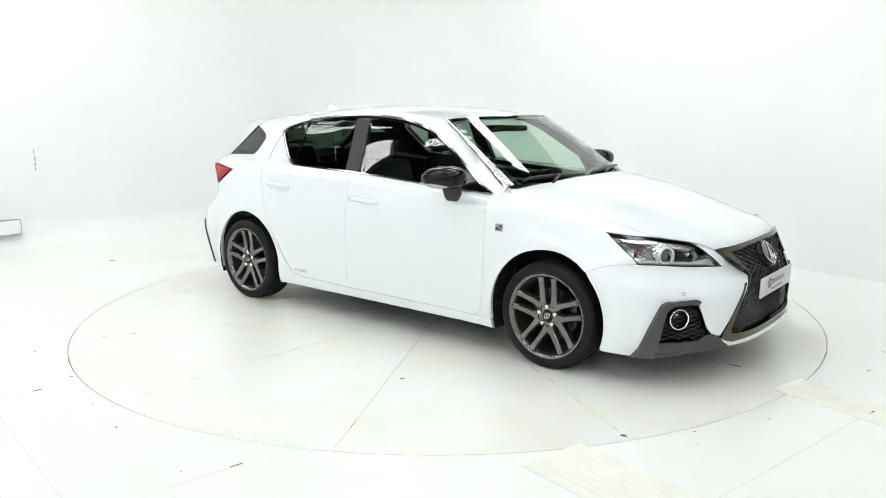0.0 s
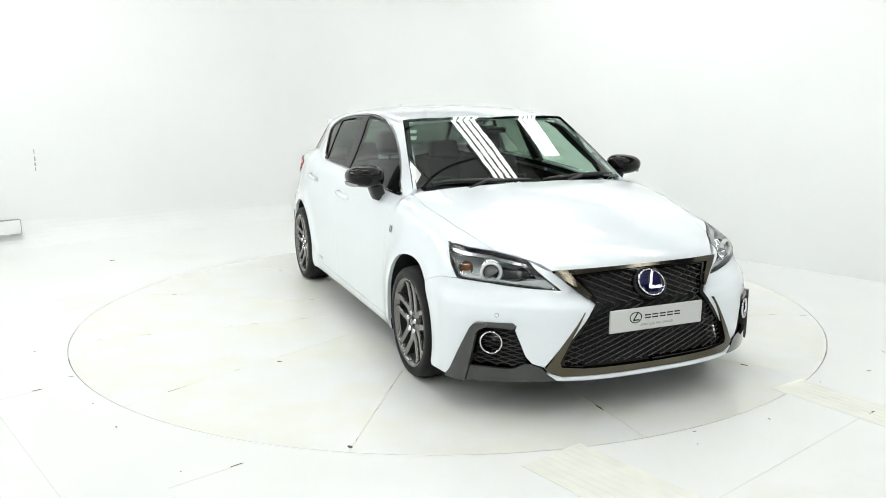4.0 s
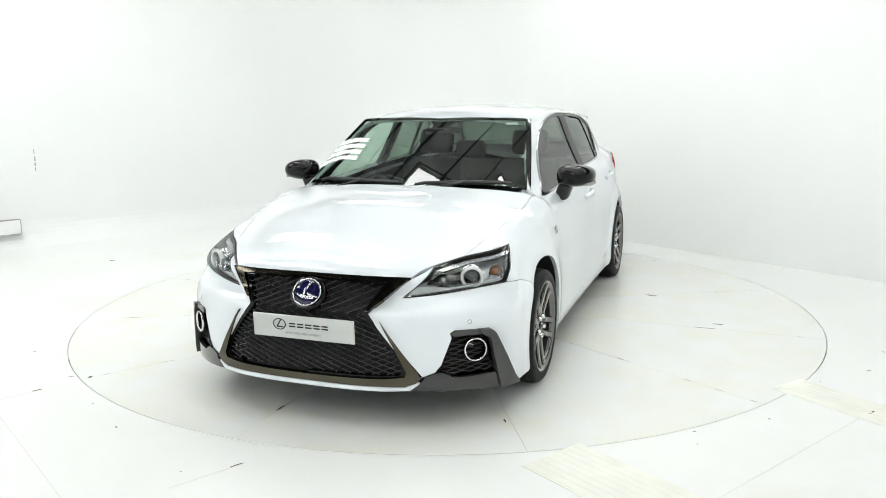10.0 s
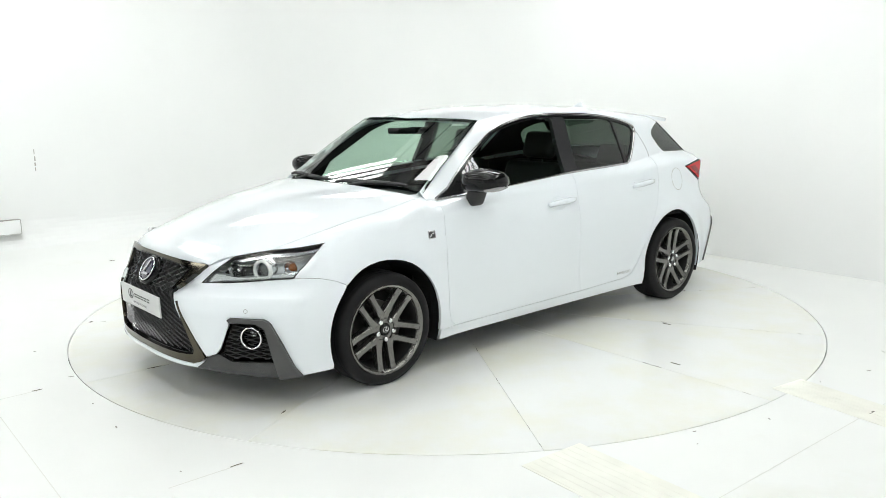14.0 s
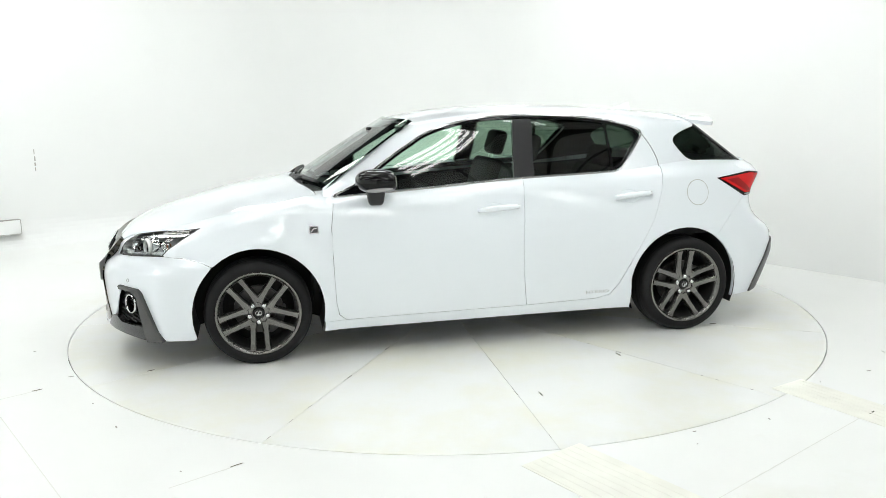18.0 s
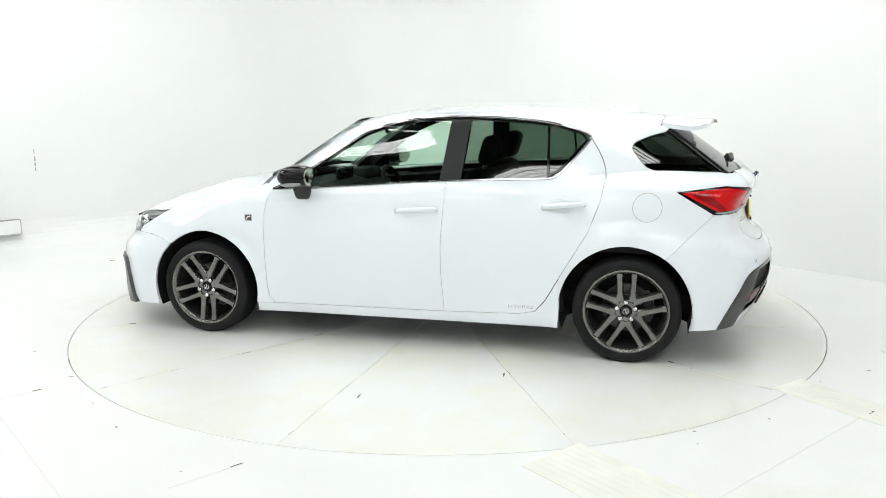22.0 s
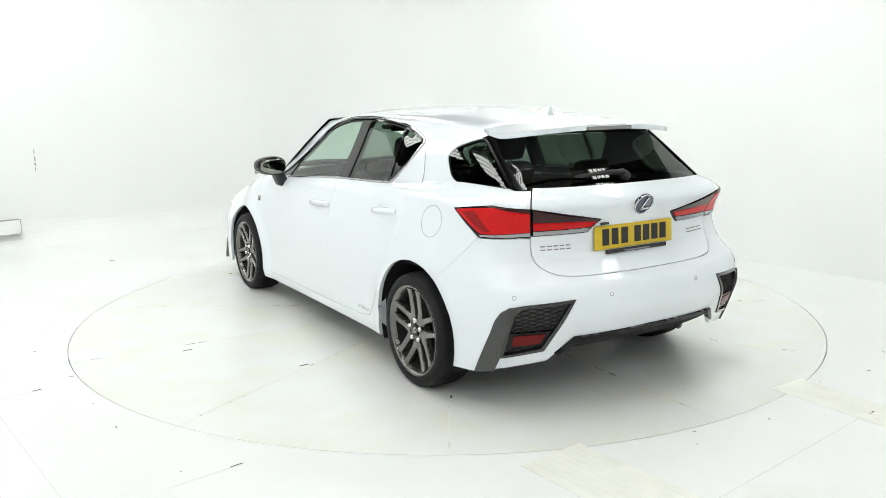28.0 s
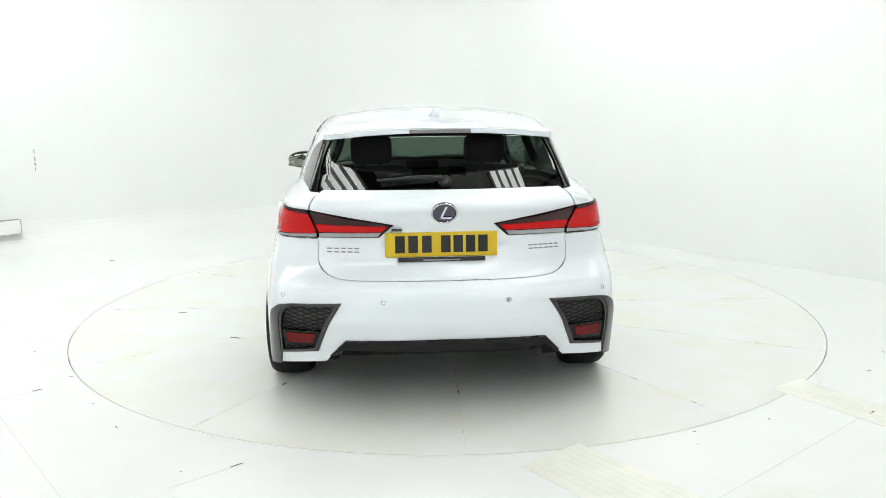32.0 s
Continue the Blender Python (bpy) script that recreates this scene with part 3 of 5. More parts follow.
DLO_TOP = [(-0.885, 1.016), (-0.92, 1.043), (-1.0, 1.135), (-1.05, 1.196), (-1.064, 1.218), (-1.066, 1.232), (-1.056, 1.246), (-1.02, 1.262), (-0.961, 1.281), (-0.82, 1.312), (-0.6, 1.335), (-0.3, 1.345), (-0.06, 1.335), (0.145, 1.300), (0.293, 1.250), (0.379, 1.200), (0.462, 1.150), (0.537, 1.100), (0.612, 1.050), (0.74, 0.965)]


def flowing(pts, n=4):
    """A smooth line through points, n steps to each."""
    p = [np.array(q, float) for q in [pts[0]] + pts + [pts[-1]]]
    out = []
    for a, b, c, d in zip(p, p[1:], p[2:], p[3:]):
        for s in np.arange(n) / n:
            out.append(tuple(0.5 * (2 * b + (c - a) * s + (2 * a - 5 * b + 4 * c - d) * s**2 + (3 * b - a - 3 * c + d) * s**3)))
    return out + [tuple(pts[-1])]


DLO_TOP = flowing(DLO_TOP)
DLO = belt_line(0.865, -0.86, 16, 0.006) + DLO_TOP
QUARTER_GLASS = flowing([(-1.45, 1.041), (-1.37, 1.073), (-1.305, 1.150), (-1.298, 1.178), (-1.32, 1.205), (-1.40, 1.238), (-1.487, 1.262)]) + [(-1.59, 1.19), (-1.785, 1.042), (-1.60, 1.036)]

QUARTER_FRONT = flowing([(-1.45, 1.041), (-1.37, 1.072), (-1.303, 1.149), (-1.296, 1.178), (-1.318, 1.207), (-1.40, 1.241), (-1.51, 1.270)])


def flank(car):
    """Panels of the left flank, then their mirror images."""
    made = []

    def put(*a, **k):
        made.append(panel(*a, **k))
        return made[-1]

    put("front_door", lower, "side", DOOR_FRONT + DOOR_MID + belt_line(-0.25, 0.85, 18), PAINT, car, step=0.05)
    put("rear_door", lower, "side", [(x - 0.0025, z) for x, z in DOOR_MID[::-1]] + DOOR_REAR + belt_line(-1.155, -0.27, 14), PAINT, car, step=0.047)
    put("sill", lower, "side", [(0.945, 0.16), (0.938, 0.2150), (0.82, 0.2160), (-0.258, 0.2270), (-0.70, 0.2400), (-0.793, 0.2595), (-0.854, 0.328), (-0.924, 0.452), (-0.929, 0.30), (-0.922, 0.172)], PAINT, car, step=0.05, depth=0.05)
    top = cast(lower, "top", dense(HOOD_EDGE, 0.06, closed=False))
    fender_top = [(p[0], p[2]) for p in top]
    put("front_fender", lower, "side", [(x + 0.0025, z - 0.001) for x, z in DOOR_FRONT] + [(0.936, 0.2165)] + arch(1.30, 192, 50) + [(x - 0.0015, z + 0.0015) for x, z in SEAM_F] + [(1.795, 0.633), (1.766, 0.664), (1.687, 0.714), (1.592, 0.769), (1.70, 0.751)] + fender_top[::-1] + [(0.93, 0.925)], PAINT, car, step=0.035)
    put("rear_quarter", lower, "side", [(-1.1625, 1.005), (-1.1375, 0.88), (-1.0795, 0.722), (-1.0025, 0.59), (-0.9255, 0.460), (-0.931, 0.25)] + arch(-1.285, 5, 126) + [(x + 0.001, z + 0.001) for x, z in SEAM_R] + [(-1.54, 0.942), (-1.79, 0.975), (-1.80, 1.03)] + belt_line(-1.78, -1.17, 8), PAINT, car, step=0.04)
    put("rear_corner", lower, "stern", [(40.9, 0.962), (40.9, 1.034), (53.0, 1.034), (53.0, 0.972)], PAINT, car, step=0.03)
    # roof rail, pillars and door frames round the window openings
    zs = [(x, float(ROOF(x)) - 0.055) for x in np.linspace(-1.47, 0.33, 16)]
    put("roof_side", cabin, "side", belt_line(0.925, -1.44, 24, -0.03) + QUARTER_FRONT + zs + [(0.372, 1.305), (0.64, 1.14), (0.915, 0.955)], PAINT, car, holes=[DLO], step=0.035)
    # side glass
    b0, b1, b2, b3 = (-0.209, -0.249), (-0.335, -0.367), (-0.836, -0.823), (-0.85, -0.837)
    crest = sorted(DLO_TOP[24:])
    top_of = lambda x: float(np.interp(x, [p[0] for p in crest], [p[1] for p in crest]))
    front = belt_line(0.62, b0[0], 8, 0.006) + [(b0[1], top_of(b0[1]))] + [q for q in crest if b0[1] + 0.02 < q[0] < 0.58] + [(0.60, top_of(0.60))]
    put("front_window", cabin, "side", front, GLASS_FRONT, car, step=0.06, lift=-0.006, depth=0.0, label="green tinted door glass")
    put("mirror_sail", cabin, "side", belt_line(0.862, 0.625, 4, 0.006) + [(0.605, 1.055), (0.612, 1.050), (0.74, 0.965)], BLACK, car, step=0.05, lift=-0.002, depth=0.02)
    put("b_pillar", cabin, "side", [(b0[0], float(BELT(b0[0])) + 0.006), (b0[1], top_of(b0[1])), (b1[1], top_of(b1[1])), (b1[0], float(BELT(b1[0])) + 0.006)], PILLAR, car, step=0.05, lift=0.0, depth=0.03, label="satin black pillar cover")
    rear = belt_line(b1[0], b2[0], 8, 0.006) + [(b2[1], top_of(b2[1]))] + [q for q in crest if b2[1] + 0.02 < q[0] < b1[1] - 0.02] + [(b1[1], top_of(b1[1]))]
    put("rear_window", cabin, "side", rear, GLASS_REAR, car, step=0.06, lift=-0.006, depth=0.0, label="dark privacy glass")
    put("window_divider", cabin, "side", [(b2[0], 1.008), (b2[1], top_of(b2[1])), (b3[1], top_of(b3[1])), (b3[0], 1.008)], BLACK, car, step=0.05, lift=-0.001, depth=0.02)
    put("vent_window", cabin, "side", [(b3[0], 1.009), (b3[1], top_of(b3[1])), (-0.961, 1.281), (-1.02, 1.262), (-1.056, 1.246), (-1.066, 1.232), (-1.05, 1.196), (-1.0, 1.135), (-0.92, 1.043), (-0.885, 1.016), (-0.86, 1.01)], GLASS_REAR, car, step=0.05, lift=-0.006, depth=0.0, label="dark privacy glass")
    put("quarter_window", cabin, "side", QUARTER_GLASS, GLASS_BACK, car, step=0.02, lift=-0.003, depth=0.0, label="dark wraparound quarter glass")
    put("rear_pillar_cover", cabin, "stern", [(47.0, 1.036), (51.2, 1.10), (57.4, 1.19), (64.2, 1.262), (61.5, 1.276), (58.6, 1.262), (51.5, 1.16), (47.2, 1.10), (43.0, 1.032)], PILLAR_REAR, car, step=0.02, lift=0.001, depth=0.02, label="satin black pillar cover")
    put("pillar_lining", cabin, "side", belt_line(0.90, -1.44, 24, -0.03) + QUARTER_FRONT + zs + [(0.36, 1.29), (0.62, 1.13), (0.88, 0.955)], CABIN, car, holes=[DLO], step=0.06, lift=-0.03, depth=0.0)
    frame_line = [(x, z - 0.012) for x, z in DLO_TOP[28:]]
    p, n = line_on(cabin, "side", [(-0.845, 1.02), (-0.92, 1.062), (-1.045, 1.215)] + frame_line, lift=-0.004)
    made.append(strip("window_frame", p, n, 0.016, 0.003, BLACK, car, "black window frame"))
    p, n = line_on(cabin, "side", [(-1.161, 1.012), (-1.158, 1.06), (-1.14, 1.11), (-1.115, 1.16), (-1.072, 1.224)], lift=0.0)
    made.append(strip("door_gap", p, n, 0.004, 0.0008, DARK, car))
    # bright trim round the openings
    p, n = line_on(cabin, "side", belt_line(0.86, -0.86, 12, 0.002), lift=0.002)
    made.append(strip("belt_trim", p, n, 0.014, 0.006, BRIGHT, car, "chrome belt strip"))
    p, n = line_on(cabin, "side", [(-0.86, 1.005)] + DLO_TOP + [(0.865, 0.912)], lift=0.001)
    made.append(strip("window_trim", p, n, 0.013, 0.006, BRIGHT, car, "chrome window surround"))
    # dark inner skins
    made.append(panel("door_card", lower, "side", [(0.95, 0.3), (0.95, 0.90)] + belt_line(0.9, -1.75, 14, -0.005) + [(-1.7, 0.6), (-0.95, 0.6), (-0.95, 0.25)], CABIN, car, step=0.12, lift=-0.075, depth=0.0))
    for o in made:
        mirrored(o)


def mirror_loop(half):
    """Close a half outline over the middle line: first and last points lie on it."""
    return list(half) + [(-u, v) for u, v in half[::-1] if abs(u) > 1e-6]


def middle(car):
    hood_y = [(2.112, 0.0), (2.10, 0.25), (2.045, 0.452), (1.93, 0.535)] + [(x, y - 0.003) for x, y in HOOD_EDGE[::-1]] + [(0.965, 0.69), (1.04, 0.40), (1.08, 0.0)]
    loop = hood_y + [(x, -y) for x, y in hood_y[::-1] if y > 0]
    panel("hood", lower, "top", loop, PAINT, car, step=0.05)
    zs = [(x, float(ROOF(x)) - 0.055) for x in np.linspace(-1.44, 0.33, 16)]
    seam = [(p[0], p[1] - 0.001) for p in cast(cabin, "side", zs)]
    half = [(-1.47, 0.0), (-1.46, 0.3)] + seam + [(0.362, 0.556), (0.40, 0.35), (0.426, 0.0)]
    panel("roof", cabin, "top", half + [(x, -y) for x, y in half[::-1] if y > 0], PAINT, car, step=0.06)
    half = [(-1.475, 0.0), (-1.465, 0.3), (-1.447, 0.545), (-1.52, 0.556), (-1.585, 0.564), (-1.615, 0.560), (-1.645, 0.53), (-1.705, 0.4), (-1.744, 0.2), (-1.758, 0.0)]
    panel("spoiler", roof_only, "top", half + [(x, -y) for x, y in half[::-1] if y > 0], PAINT, car, step=0.05, depth=0.024, back=True)
    half = [(0.432, 0.0), (0.405, 0.35), (0.368, 0.562), (0.64, 0.634), (0.908, 0.702), (1.01, 0.40), (1.05, 0.0)]
    panel("windscreen", screen_only, "top", half + [(x, -y) for x, y in half[::-1] if y > 0], GLASS_SCREEN, car, step=0.06, lift=-0.004, depth=0.0, label="green tinted windscreen")
    panel("rear_glass", cabin, "back", mirror_loop([(0.0, 1.272), (0.40, 1.268), (0.560, 1.262), (0.600, 1.04), (0.3, 1.03), (0.0, 1.028)]), GLASS_BACK, car, step=0.05, lift=-0.004, depth=0.0, label="dark privacy rear glass")
    panel("glass_header", cabin, "back", mirror_loop([(0.0, 1.312), (0.40, 1.306), (0.545, 1.292), (0.562, 1.264), (0.40, 1.270), (0.0, 1.274)]), BLACK, car, step=0.05, lift=-0.003, depth=0.0)


BUMPER_F2 = [(63.4, 0.168), (55.4, 0.168), (53.5, 0.214), (51.0, 0.318), (48.1, 0.425), (47.4, 0.439), (46.4, 0.449), (37.5, 0.454), (36.5, 0.442), (36.9, 0.42), (34.3, 0.30), (32.8, 0.268), (30.4, 0.254), (29.8, 0.25), (26.2, 0.335), (22.2, 0.44), (19.8, 0.505), (23.8, 0.364), (16.8, 0.535), (18.6, 0.56)]
def arch_round(ax, s, a0, a1):
    """The wheel arch as seen round the nose or stern axis."""
    out = []
    for x, z in arch(ax, a0, a1, n=10):
        y = float(lower_side(np.array(x), np.array(z)))
        out.append((math.degrees(math.atan2(y, s * (x - s * 1.2))), z))
    return out


def to_round(pts, s):
    """Side-view points as degrees round the nose or stern axis."""
    return [(math.degrees(math.atan2(p[1], s * (p[0] - s * 1.2))), p[2]) for p in cast(lower, "side", dense(pts, 0.04, closed=False))]


def top_round(pts):
    """Points of the bonnet's edge as degrees round the nose axis."""
    return [(math.degrees(math.atan2(p[1], p[0] - 1.2)), p[2]) for p in cast(lower, "top", pts)]


BONNET_LIP = top_round([(2.045, 0.456), (1.955, 0.520)])
LAMP_TOP = top_round([(1.945, 0.527), (1.875, 0.576), (1.80, 0.626)])
LAMP_SIDE = to_round([(1.70, 0.749), (1.595, 0.767)], 1)
LAMP_BACK = to_round([(1.692, 0.713), (1.770, 0.664), (1.797, 0.634)], 1)
BUMPER_F = [(28.3, BONNET_LIP[0][1] - 0.003)] + [(u, z - 0.003) for u, z in BONNET_LIP] + [(30.0, 0.648), (25.5, 0.586), (33, 0.596), (39.5, 0.605), (46.5, 0.617), (53, 0.624)]
HEADLAMP = [(25.8, 0.590), (30.2, 0.648)] + [(u, z - 0.002) for u, z in LAMP_TOP] + LAMP_SIDE + LAMP_BACK + [(53, 0.629), (46.5, 0.622), (39.5, 0.610), (33, 0.601)]
LAMP_LINE = [(u, z - 0.010) for u, z in LAMP_TOP + LAMP_SIDE] + [(u - 0.6, z - 0.021) for u, z in (LAMP_TOP + LAMP_SIDE)[::-1]]


def nose(car):
    b = panel("front_bumper", lower, "nose", BUMPER_F + to_round(SEAM_F[::-1], 1) + arch_round(1.30, 1, 44, -18) + BUMPER_F2, PAINT, car, step=0.03)
    mirrored(b)
    panel("front_lip", lower, "nose", mirror_loop([(0, 0.207), (20, 0.206), (25.5, 0.204), (28.6, 0.225), (29.6, 0.222), (27.5, 0.192), (20, 0.188), (0, 0.188)]), PAINT, car, step=0.03, lift=0.006)
    panel("grille_backing", grille_face, "nose", mirror_loop([(0, 0.69), (27, 0.70), (16.5, 0.54), (27.5, 0.24), (20, 0.21), (0, 0.21)]), DARK, car, step=0.05, lift=-0.05, depth=0.0)
    panel("upper_surround", grille_face, "nose", mirror_loop([(0, 0.685), (14, 0.684), (22, 0.682), (28.0, 0.679), (18.4, 0.562), (18.0, 0.572), (23.0, 0.659), (10, 0.669), (0, 0.671)]), SMOKE, car, step=0.025, lift=0.004, depth=0.03, label="smoked chrome grille surround")
    panel("lower_surround", grille_face, "nose", mirror_loop([(0, 0.240), (20, 0.243), (25.6, 0.252), (26.0, 0.275), (23.7, 0.365), (19.9, 0.503), (22.2, 0.44), (26.2, 0.335), (29.5, 0.246), (28.2, 0.222), (25.5, 0.208), (20, 0.208), (0, 0.209)]), SMOKE, car, step=0.025, lift=0.008, depth=0.03, label="smoked chrome grille surround")


def stern(car):
    b = panel("rear_bumper", lower, "stern", [(0, 0.6445), (20, 0.645), (26.0, 0.646), (29.4, 0.6485), (32.5, 0.654), (35.2, 0.667), (37.6, 0.685), (39.4, 0.707), (40.4, 0.735), (40.85, 0.77), (40.95, 0.818)] + to_round(SEAM_R[::-1], -1) + arch_round(-1.285, -1, 134, 196) + [(61.3, 0.2), (55.2, 0.204), (50.0, 0.417), (48.7, 0.478), (47.5, 0.512), (45.4, 0.536), (41.5, 0.545), (28.4, 0.557), (36.9, 0.313), (47.8, 0.287), (49.6, 0.228), (36, 0.258), (33.5, 0.295), (28.2, 0.375), (0, 0.380)], PAINT, car, step=0.03)
    mirrored(b)
    panel("tailgate", lower, "stern", mirror_loop([(0, 0.6475), (20, 0.648), (26.0, 0.649), (29.3, 0.6515), (32.35, 0.6562), (35.0, 0.6690), (37.4, 0.6870), (39.15, 0.7085), (40.2, 0.7362), (40.65, 0.771), (40.75, 0.826), (22.0, 0.828), (16.6, 0.890), (30, 0.928), (40.4, 0.962), (40.5, 1.045), (20, 1.045), (0, 1.045)]), PAINT, car, step=0.035)
    panel("diffuser", lower, "stern", mirror_loop([(0, 0.378), (28.0, 0.372), (33.3, 0.295), (20, 0.290), (0, 0.288)]), DARK, car, step=0.03, lift=-0.035)


# ---------------------------------------------------------------- details of the car
def frame_on(surface, way, uv, lift=0.0):
    """A frame at a point of a surface: x to the right of one who faces it, y up, z outwards."""
    p = cast(surface, way, [uv])
    n = Vector(normals_at(surface, p)[0])
    right = Vector((0, 0, 1)).cross(n).normalized()
    up = n.cross(right)
    o = Vector(p[0]) + n * lift
    return Matrix(((right.x, up.x, n.x, o.x), (right.y, up.y, n.y, o.y), (right.z, up.z, n.z, o.z), (0, 0, 0, 1)))


def frame_at(o, n):
    n = Vector(n).normalized()
    right = Vector((0, 0, 1)).cross(n).normalized()
    up = n.cross(right)
    return Matrix(((right.x, up.x, n.x, o[0]), (right.y, up.y, n.y, o[1]), (right.z, up.z, n.z, o[2]), (0, 0, 0, 1)))


FACE = pose(0, 0, 0, 90)


def both(o, parent=None):
    mirrored(o, parent)
    return o


def ring_bm(m, radius, thick, squash=1.0, n=36, high=None):
    """A rounded ring lying in a frame's plane."""
    h = high or thick
    prof = [(radius + thick * math.cos(a), h * math.sin(a)) for a in np.linspace(0, 2 * math.pi, 9)[:-1]]
    return lathe(prof, n, m @ Matrix.Diagonal((1, squash, 1, 1)) @ FACE, closed=True)


def disc_bm(m, radius, thick, squash=1.0, n=32, dome=0.0):
    prof = [(radius, -thick), (radius, 0), (radius * 0.9, dome * 0.35), (radius * 0.6, dome * 0.8), (0.0005, dome)]
    return lathe(prof, n, m @ Matrix.Diagonal((1, squash, 1, 1)) @ FACE)


def plate_bm(m, w, h, t, bevel=0.0):
    bm = bmesh.new()
    box(bm, (-w / 2, -h / 2, 0), (w / 2, h / 2, t), bevel=bevel, m=m)
    return bm


def bar_bm(m, pts, width, t):
    """A flat polyline stroke in a frame's plane."""
    bm = bmesh.new()
    for (x0, y0), (x1, y1) in zip(pts, pts[1:]):
        l = math.hypot(x1 - x0, y1 - y0)
        a = math.degrees(math.atan2(y1 - y0, x1 - x0))
        box(bm, (-width * 0.3, -width / 2, 0), (l + width * 0.3, width / 2, t), m=m @ pose(x0, y0, 0, 0, 0, a))
    return bm


def words(name, text, m, size, thick, material, parent, label=""):
    cu = bpy.data.curves.new(name, "FONT")
    cu.body, cu.size, cu.extrude, cu.align_x, cu.align_y = text, size, thick, "CENTER", "CENTER"
    ob = bpy.data.objects.new(name, cu)
    me = bpy.data.meshes.new_from_object(ob)
    bpy.data.objects.remove(ob)
    me.transform(m)
    me.materials.clear()
    me.materials.append(material)
    o = new(name, me)
    o.parent = parent
    if label:
        o["label"] = label
    return o


def lattice(name, surface, way, poly, dz, period, amp, width, height, material, parent, lift=0.0, label=""):
    """Crossing wavy ribs that leave a net of lozenges, kept inside an outline."""
    us = [p[0] for p in poly]
    vs = [p[1] for p in poly]
    V, F = [], []
    for k, z in enumerate(np.arange(min(vs), max(vs), dz)):
        u = np.arange(min(us) - period, max(us) + period, period / 8)
        u = np.round(u / (period / 8)) * (period / 8)
        ph = (u / period + 0.5 * (k % 2)) % 1
        tri = np.abs(ph - 0.5) * 4 - 1
        zz = z + amp * np.clip(tri * 1.1, -1, 1)
        ok = inside_loop(np.stack([u, zz], -1), poly)
        run = []
        for i in range(len(u) + 1):
            if i < len(u) and ok[i]:
                run.append(i)
                continue
            if len(run) > 2:
                p = cast(surface, way, np.stack([u[run], zz[run]], -1))
                n = normals_at(surface, p)
                p = p + n * lift
                d = np.gradient(p, axis=0)
                s = np.cross(d, n)
                s /= np.linalg.norm(s, axis=1)[:, None].clip(1e-9)
                rows = np.stack([p - s * width / 2 - n * height, p, p + s * width / 2 - n * height], 1)
                b = len(V)
                V += rows.reshape(-1, 3).tolist()
                for q in range(len(run) - 1):
                    for j in range(2):
                        F.append((b + 3 * q + j, b + 3 * q + j + 1, b + 3 * q + 3 + j + 1, b + 3 * q + 3 + j))
            run = []
    return raw(name, V, F, material, parent, label)


LETTER = mat("grey_chrome_letters", (0.26, 0.26, 0.27), 0.3, metal=0.5)
REDMID = mat("deep_red_lens", (0.27, 0.003, 0.005), 0.08, spec=0.32)
MESHBLACK = mat("grille_black", (0.10, 0.10, 0.102), 0.22, metal=0.35, coat=1.0)


